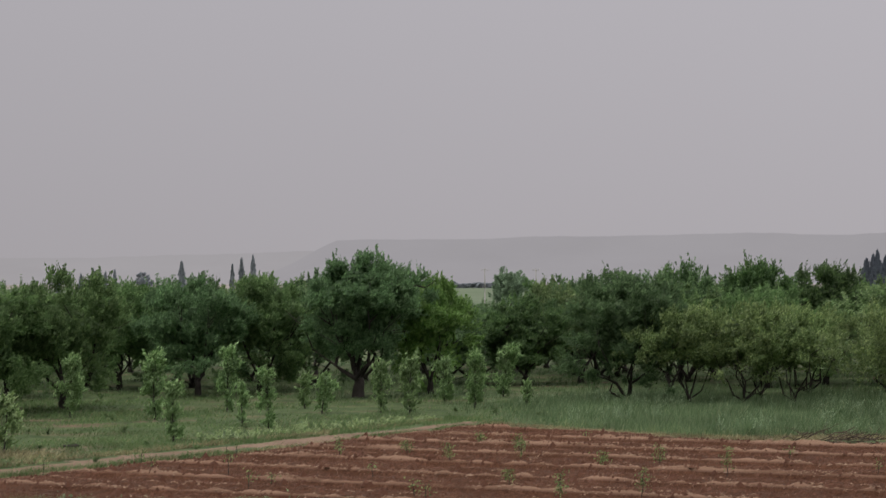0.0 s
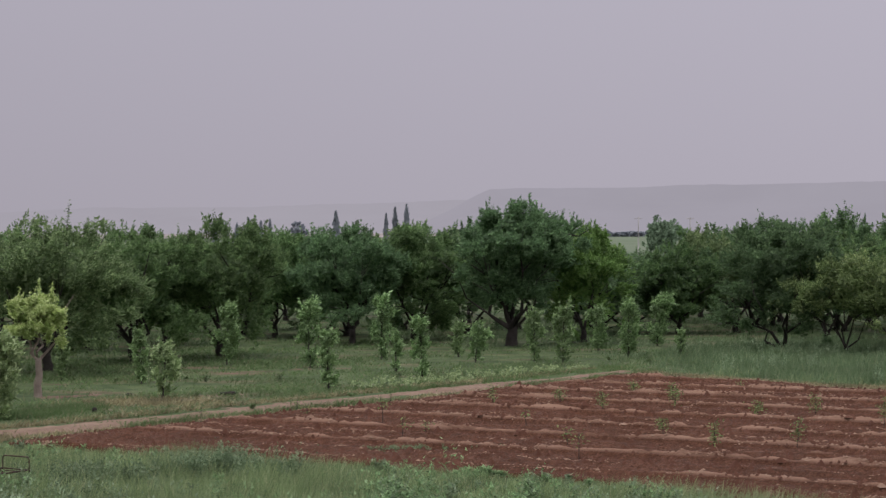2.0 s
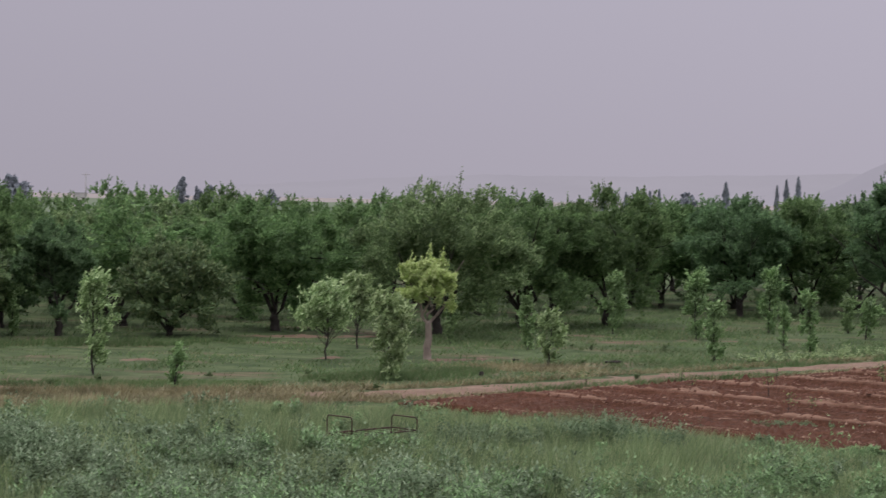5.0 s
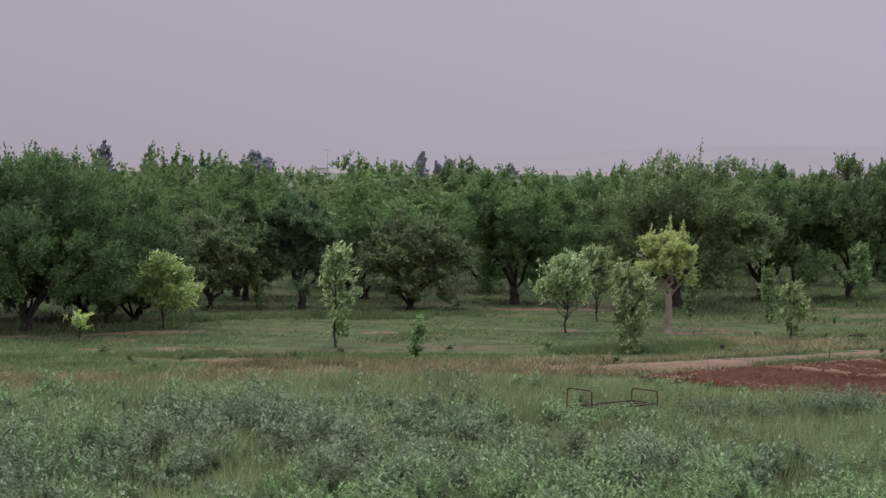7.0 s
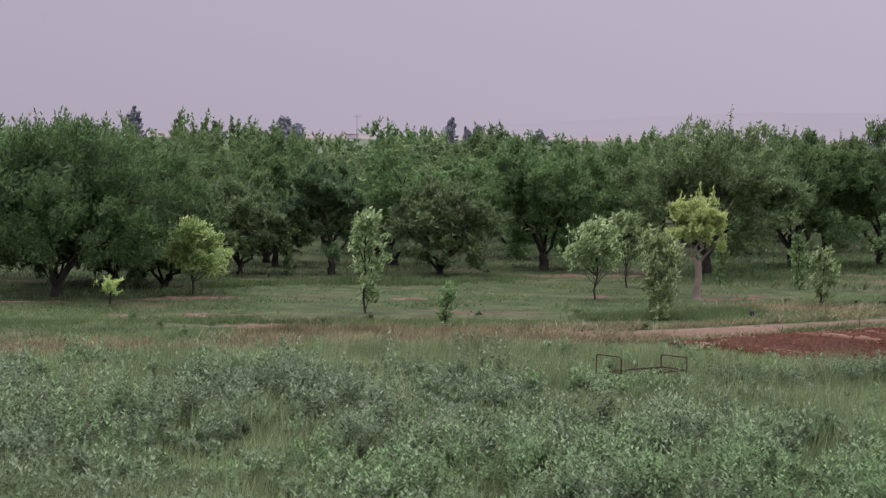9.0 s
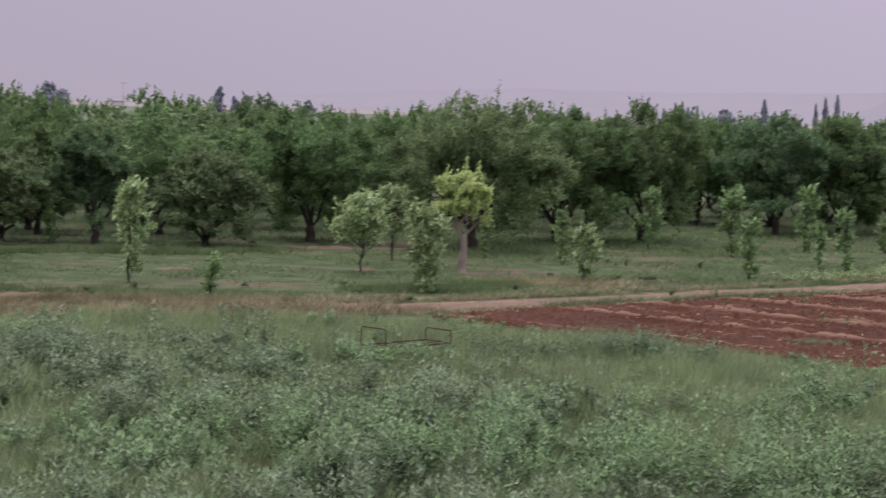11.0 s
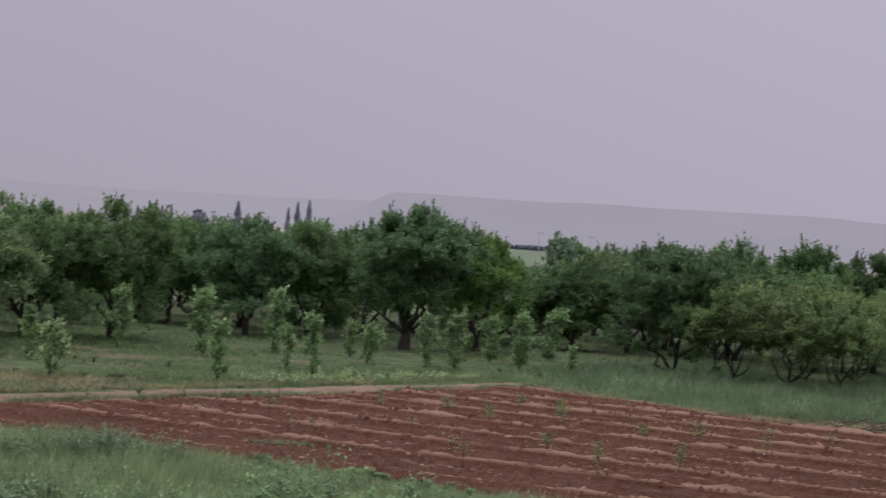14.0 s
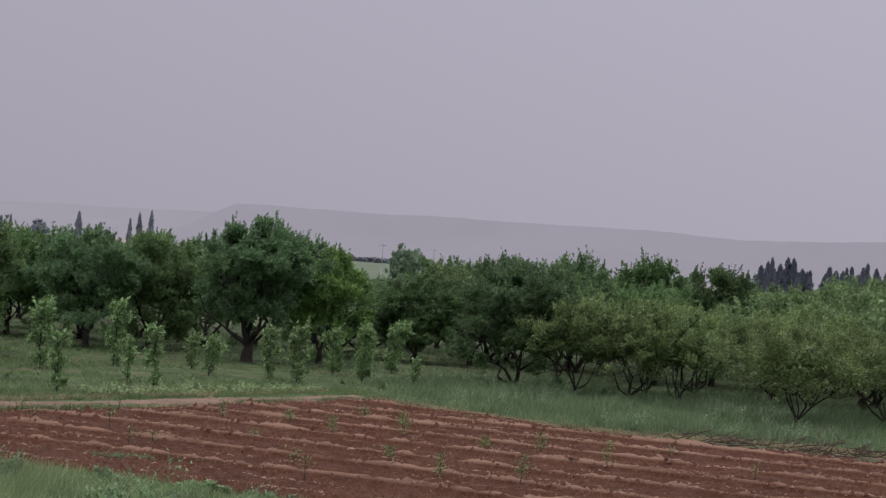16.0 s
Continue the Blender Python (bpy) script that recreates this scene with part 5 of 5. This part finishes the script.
# ---------------------------------------------------------------- cut branches along the plot's far edge


def brush_pile():
    rng = np.random.default_rng(551)
    pile = new("brush_pile")
    pile.location = (21.6, 61.4, 0)
    for k in range(72):
        x = rng.uniform(-2.2, 6.5)
        y = -0.32 * x + rng.normal(scale=0.42)
        a, ln = rng.normal(-0.25, 0.75), rng.uniform(0.4, 1.5)
        p0 = np.array([x, y, 0.05 + rng.uniform(0, 0.16)])
        p1 = p0 + np.array([math.cos(a) * ln, math.sin(a) * ln, rng.uniform(-0.04, 0.38)])
        pieces = [tube(bent(rng, p0, p1, 6, 0.05), np.linspace(0.020, 0.006, 6), 5)]
        for q in range(3):
            s = p0 + (p1 - p0) * rng.uniform(0.3, 0.9)
            pieces.append(tube(bent(rng, s, s + rng.normal(size=3) * [0.3, 0.3, 0.16] + [0.1, 0, 0.1], 4, 0.05), np.linspace(0.011, 0.004, 4), 4))
        part("branch", raw_mesh("branch", *join(pieces), M_DRY, True), pile)
    tagged(pile, "heap of dry cut branches beside the tilled field", "branches")
    stick = new("dead_shoot")
    stick.location = (25.2, 63.6, 0)
    part("stem", raw_mesh("stem", *tube(bent(rng, (0, 0, -0.05), (0.05, 0, 0.75), 5, 0.03), np.linspace(0.02, 0.008, 5), 5), M_PALE_BARK, True), stick)
    for sx in (-0.16, 0.24):
        part("twig", raw_mesh("twig", *tube(bent(rng, (0.03, 0, 0.4), (sx, 0, 0.85), 4, 0.04), np.linspace(0.011, 0.004, 4), 4), M_PALE_BARK, True), stick)
    tagged(stick, "bare pale forked shoot standing in the grass", "shoot")


brush_pile()

# ---------------------------------------------------------------- far trees, poles and hedges


def cypress(seed, az, el, width, dist, material=M_CYPRESS, label="tall dark cypress on the plain with haze in its blue tint"):
    rng = np.random.default_rng(seed)
    t = new("cypress")
    t.location = (dist * math.sin(radians(az)), dist * math.cos(radians(az)), 0)
    h = 5 + dist * math.tan(radians(el))
    part("trunk", raw_mesh("trunk", *tube(bent(rng, (0, 0, -0.2), (0, 0, h * 0.5), 5, 0.01), np.linspace(0.2, 0.08, 5), 6), M_BARK, True), t)
    n = 900
    s = rng.random(n) ** 0.8
    a = rng.uniform(0, 2 * np.pi, n)
    prof = np.minimum(1, 0.35 + s * 2.2) * (1 - s) ** 0.6 * (1 + 0.35 * np.sin(s * 27 + seed) * np.cos(a * 2 + seed) + 0.3 * np.sin(s * 61 + seed * 3) * np.cos(a * 3 - seed)) * 1.15
    r = width * 0.5 * prof * np.sqrt(rng.uniform(0.25, 1.1, n))
    c = np.stack([np.cos(a) * r, np.sin(a) * r, 0.3 + s * (h - 0.3)], -1)
    nrm = np.stack([np.cos(a), np.sin(a), 0.5 + 0 * a], -1) + rng.normal(size=(n, 3)) * 0.4
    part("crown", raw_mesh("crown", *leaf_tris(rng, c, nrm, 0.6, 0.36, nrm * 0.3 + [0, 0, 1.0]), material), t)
    tagged(t, label, "cypress", "cypresses")


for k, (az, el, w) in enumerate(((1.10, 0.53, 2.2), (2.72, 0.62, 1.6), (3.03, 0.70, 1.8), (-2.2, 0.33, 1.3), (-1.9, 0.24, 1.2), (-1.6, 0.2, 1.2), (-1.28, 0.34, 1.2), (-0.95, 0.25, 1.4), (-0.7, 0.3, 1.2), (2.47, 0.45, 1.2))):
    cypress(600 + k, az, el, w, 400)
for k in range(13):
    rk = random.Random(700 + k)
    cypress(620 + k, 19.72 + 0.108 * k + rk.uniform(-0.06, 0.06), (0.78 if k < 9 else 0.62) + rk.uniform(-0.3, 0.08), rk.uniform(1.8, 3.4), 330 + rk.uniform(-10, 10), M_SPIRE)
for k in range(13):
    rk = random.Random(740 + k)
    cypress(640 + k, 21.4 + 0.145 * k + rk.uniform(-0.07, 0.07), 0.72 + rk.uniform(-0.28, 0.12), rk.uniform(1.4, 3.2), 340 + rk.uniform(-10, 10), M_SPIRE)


def far_tree(seed, az, el, width, dist, material, label):
    """Round crown far out on the plain."""
    rng = np.random.default_rng(seed)
    h = 5 + dist * math.tan(radians(el))
    t = new("far_tree")
    t.location = (dist * math.sin(radians(az)), dist * math.cos(radians(az)), 0)
    part("trunk", raw_mesh("trunk", *tube(bent(rng, (0, 0, -0.2), (0, 0, h * 0.5), 5, 0.02), np.linspace(0.28, 0.12, 5), 7), M_BARK, True), t)
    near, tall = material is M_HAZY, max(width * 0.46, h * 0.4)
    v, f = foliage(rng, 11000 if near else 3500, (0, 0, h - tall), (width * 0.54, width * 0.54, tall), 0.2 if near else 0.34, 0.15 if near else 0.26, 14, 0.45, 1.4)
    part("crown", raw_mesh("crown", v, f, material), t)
    tagged(t, label, "tree", "far trees")


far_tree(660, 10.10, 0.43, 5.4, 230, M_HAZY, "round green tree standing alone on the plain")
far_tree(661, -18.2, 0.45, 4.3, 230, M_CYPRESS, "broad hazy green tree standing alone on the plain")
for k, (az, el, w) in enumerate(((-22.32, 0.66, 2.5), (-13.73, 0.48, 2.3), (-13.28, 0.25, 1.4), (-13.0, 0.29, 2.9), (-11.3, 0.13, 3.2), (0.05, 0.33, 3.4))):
    far_tree(670 + k, az, el, w, 380 if k else 320, M_CYPRESS, "round tree far out on the plain with haze in its blue tint")


def farm_shed(az, top_el, width, dist):
    """Low whitewashed shed with a flat overhanging roof, a door and a window, far out on the plain."""
    h = 5 + dist * math.tan(radians(top_el))
    shed = new("farm_shed")
    shed.matrix_basis = pose(dist * math.sin(radians(az)), dist * math.cos(radians(az)), 0, 0, 0, -az)

    def block(name, size, mid, material, bevel=0.04):
        bm = bmesh.new()
        bmesh.ops.create_cube(bm, size=1.0)
        bmesh.ops.transform(bm, matrix=Matrix.Translation(mid) @ Matrix.Diagonal((*size, 1)), verts=bm.verts)
        bmesh.ops.bevel(bm, geom=bm.edges, offset=bevel, segments=1, affect="EDGES")
        me = bpy.data.meshes.new(name)
        bm.to_mesh(me)
        bm.free()
        me.materials.append(material)
        part(name, me, shed)

    block("wall", (width, 3.0, h), (0, 0, h * 0.5 - 0.1), M_WASH)
    block("roof", (width + 0.5, 3.5, 0.22), (0, 0, h), M_CONCRETE)
    block("door", (0.9, 0.08, min(2.0, h * 0.8)), (-width * 0.25, -1.52, min(2.0, h * 0.8) * 0.5), M_BARK, 0.01)
    block("window", (0.8, 0.08, 0.7), (width * 0.22, -1.52, h * 0.58), M_BARK, 0.01)
    tagged(shed, "low whitewashed farm shed on the hazy plain", "shed", "farm sheds")


farm_shed(-16.43, -0.05, 4.2, 700)
farm_shed(-10.98, -0.17, 3.9, 900)
farm_shed(-10.53, -0.17, 3.6, 910)


def power_pole(az, el, dist):
    p = new("power_pole")
    p.location = (dist * math.sin(radians(az)), dist * math.cos(radians(az)), 0)
    h = 5 + dist * math.tan(radians(el))
    part("mast", raw_mesh("mast", *tube([(0, 0, -0.3), (0, 0, h * 0.5), (0, 0, h)], [0.15, 0.12, 0.09], 8), M_CONCRETE, True), p)
    for z in (h - 0.3,):
        arm = part("cross_arm", raw_mesh("cross_arm", *tube([(-0.75, 0, z), (0, 0, z + 0.03), (0.75, 0, z)], [0.05, 0.06, 0.05], 6), M_CONCRETE, True), p)
        for x in (-0.68, 0.0, 0.68):
            part("insulator", raw_mesh("insulator", *tube([(x, 0, z + 0.03), (x, 0, z + 0.12), (x, 0, z + 0.2)], [0.03, 0.06, 0.03], 6), M_WASH, True), arm)
    tagged(p, "grey concrete power pole with cross arms on the plain", "pole", "power poles")


power_pole(9.37, 0.34, 420)
power_pole(10.77, 0.33, 420)
power_pole(-16.3, 0.48, 420)


def hedge(seed, az0, az1, dist, height, label):
    rng = np.random.default_rng(seed)
    n = 5000
    az = np.radians(rng.uniform(az0, az1, n))
    d = dist + rng.uniform(-2, 2, n)
    z = rng.random(n) ** 0.7 * height * (0.8 + 0.4 * wave(np.degrees(az) * 12, az * 0, 2.0, seed))
    c = np.stack([d * np.sin(az), d * np.cos(az), z], -1)
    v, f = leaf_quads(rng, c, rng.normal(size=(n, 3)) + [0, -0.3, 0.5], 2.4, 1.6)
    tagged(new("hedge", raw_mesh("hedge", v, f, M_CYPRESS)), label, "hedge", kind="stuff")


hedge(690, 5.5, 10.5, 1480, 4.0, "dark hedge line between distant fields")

# ---------------------------------------------------------------- small things lying on the turf


def lump(name, seed, x, y, size, material, label, category):
    """Uneven rounded lump lying on the ground."""
    rng = np.random.default_rng(seed)
    bm = bmesh.new()
    bmesh.ops.create_icosphere(bm, subdivisions=2, radius=1.0)
    for v in bm.verts:
        v.co = Vector((v.co.x * size[0], v.co.y * size[1], (v.co.z * 0.6 + 0.4) * size[2])) * rng.uniform(0.82, 1.12)
    me = bpy.data.meshes.new(name)
    bm.to_mesh(me)
    bm.free()
    me.materials.append(material)
    ob = new(name, me)
    ob.location = (x, y, -0.03)
    tagged(ob, label, category)


lump("fallen_log", 801, -2.1, 64.5, (0.30, 0.10, 0.11), M_BARK, "short dark log lying in the grass", "log")
lump("fallen_log", 802, -5.1, 64.4, (0.10, 0.08, 0.10), M_BARK, "small dark piece of wood in the grass", "log")
lump("stump", 803, -5.6, 58.6, (0.07, 0.07, 0.17), M_BARK, "little dark stump at the grass edge", "stump")
lump("stone", 804, -19.7, 52.8, (0.06, 0.05, 0.07), M_CONCRETE, "small pale stone lying in the grass", "stone")
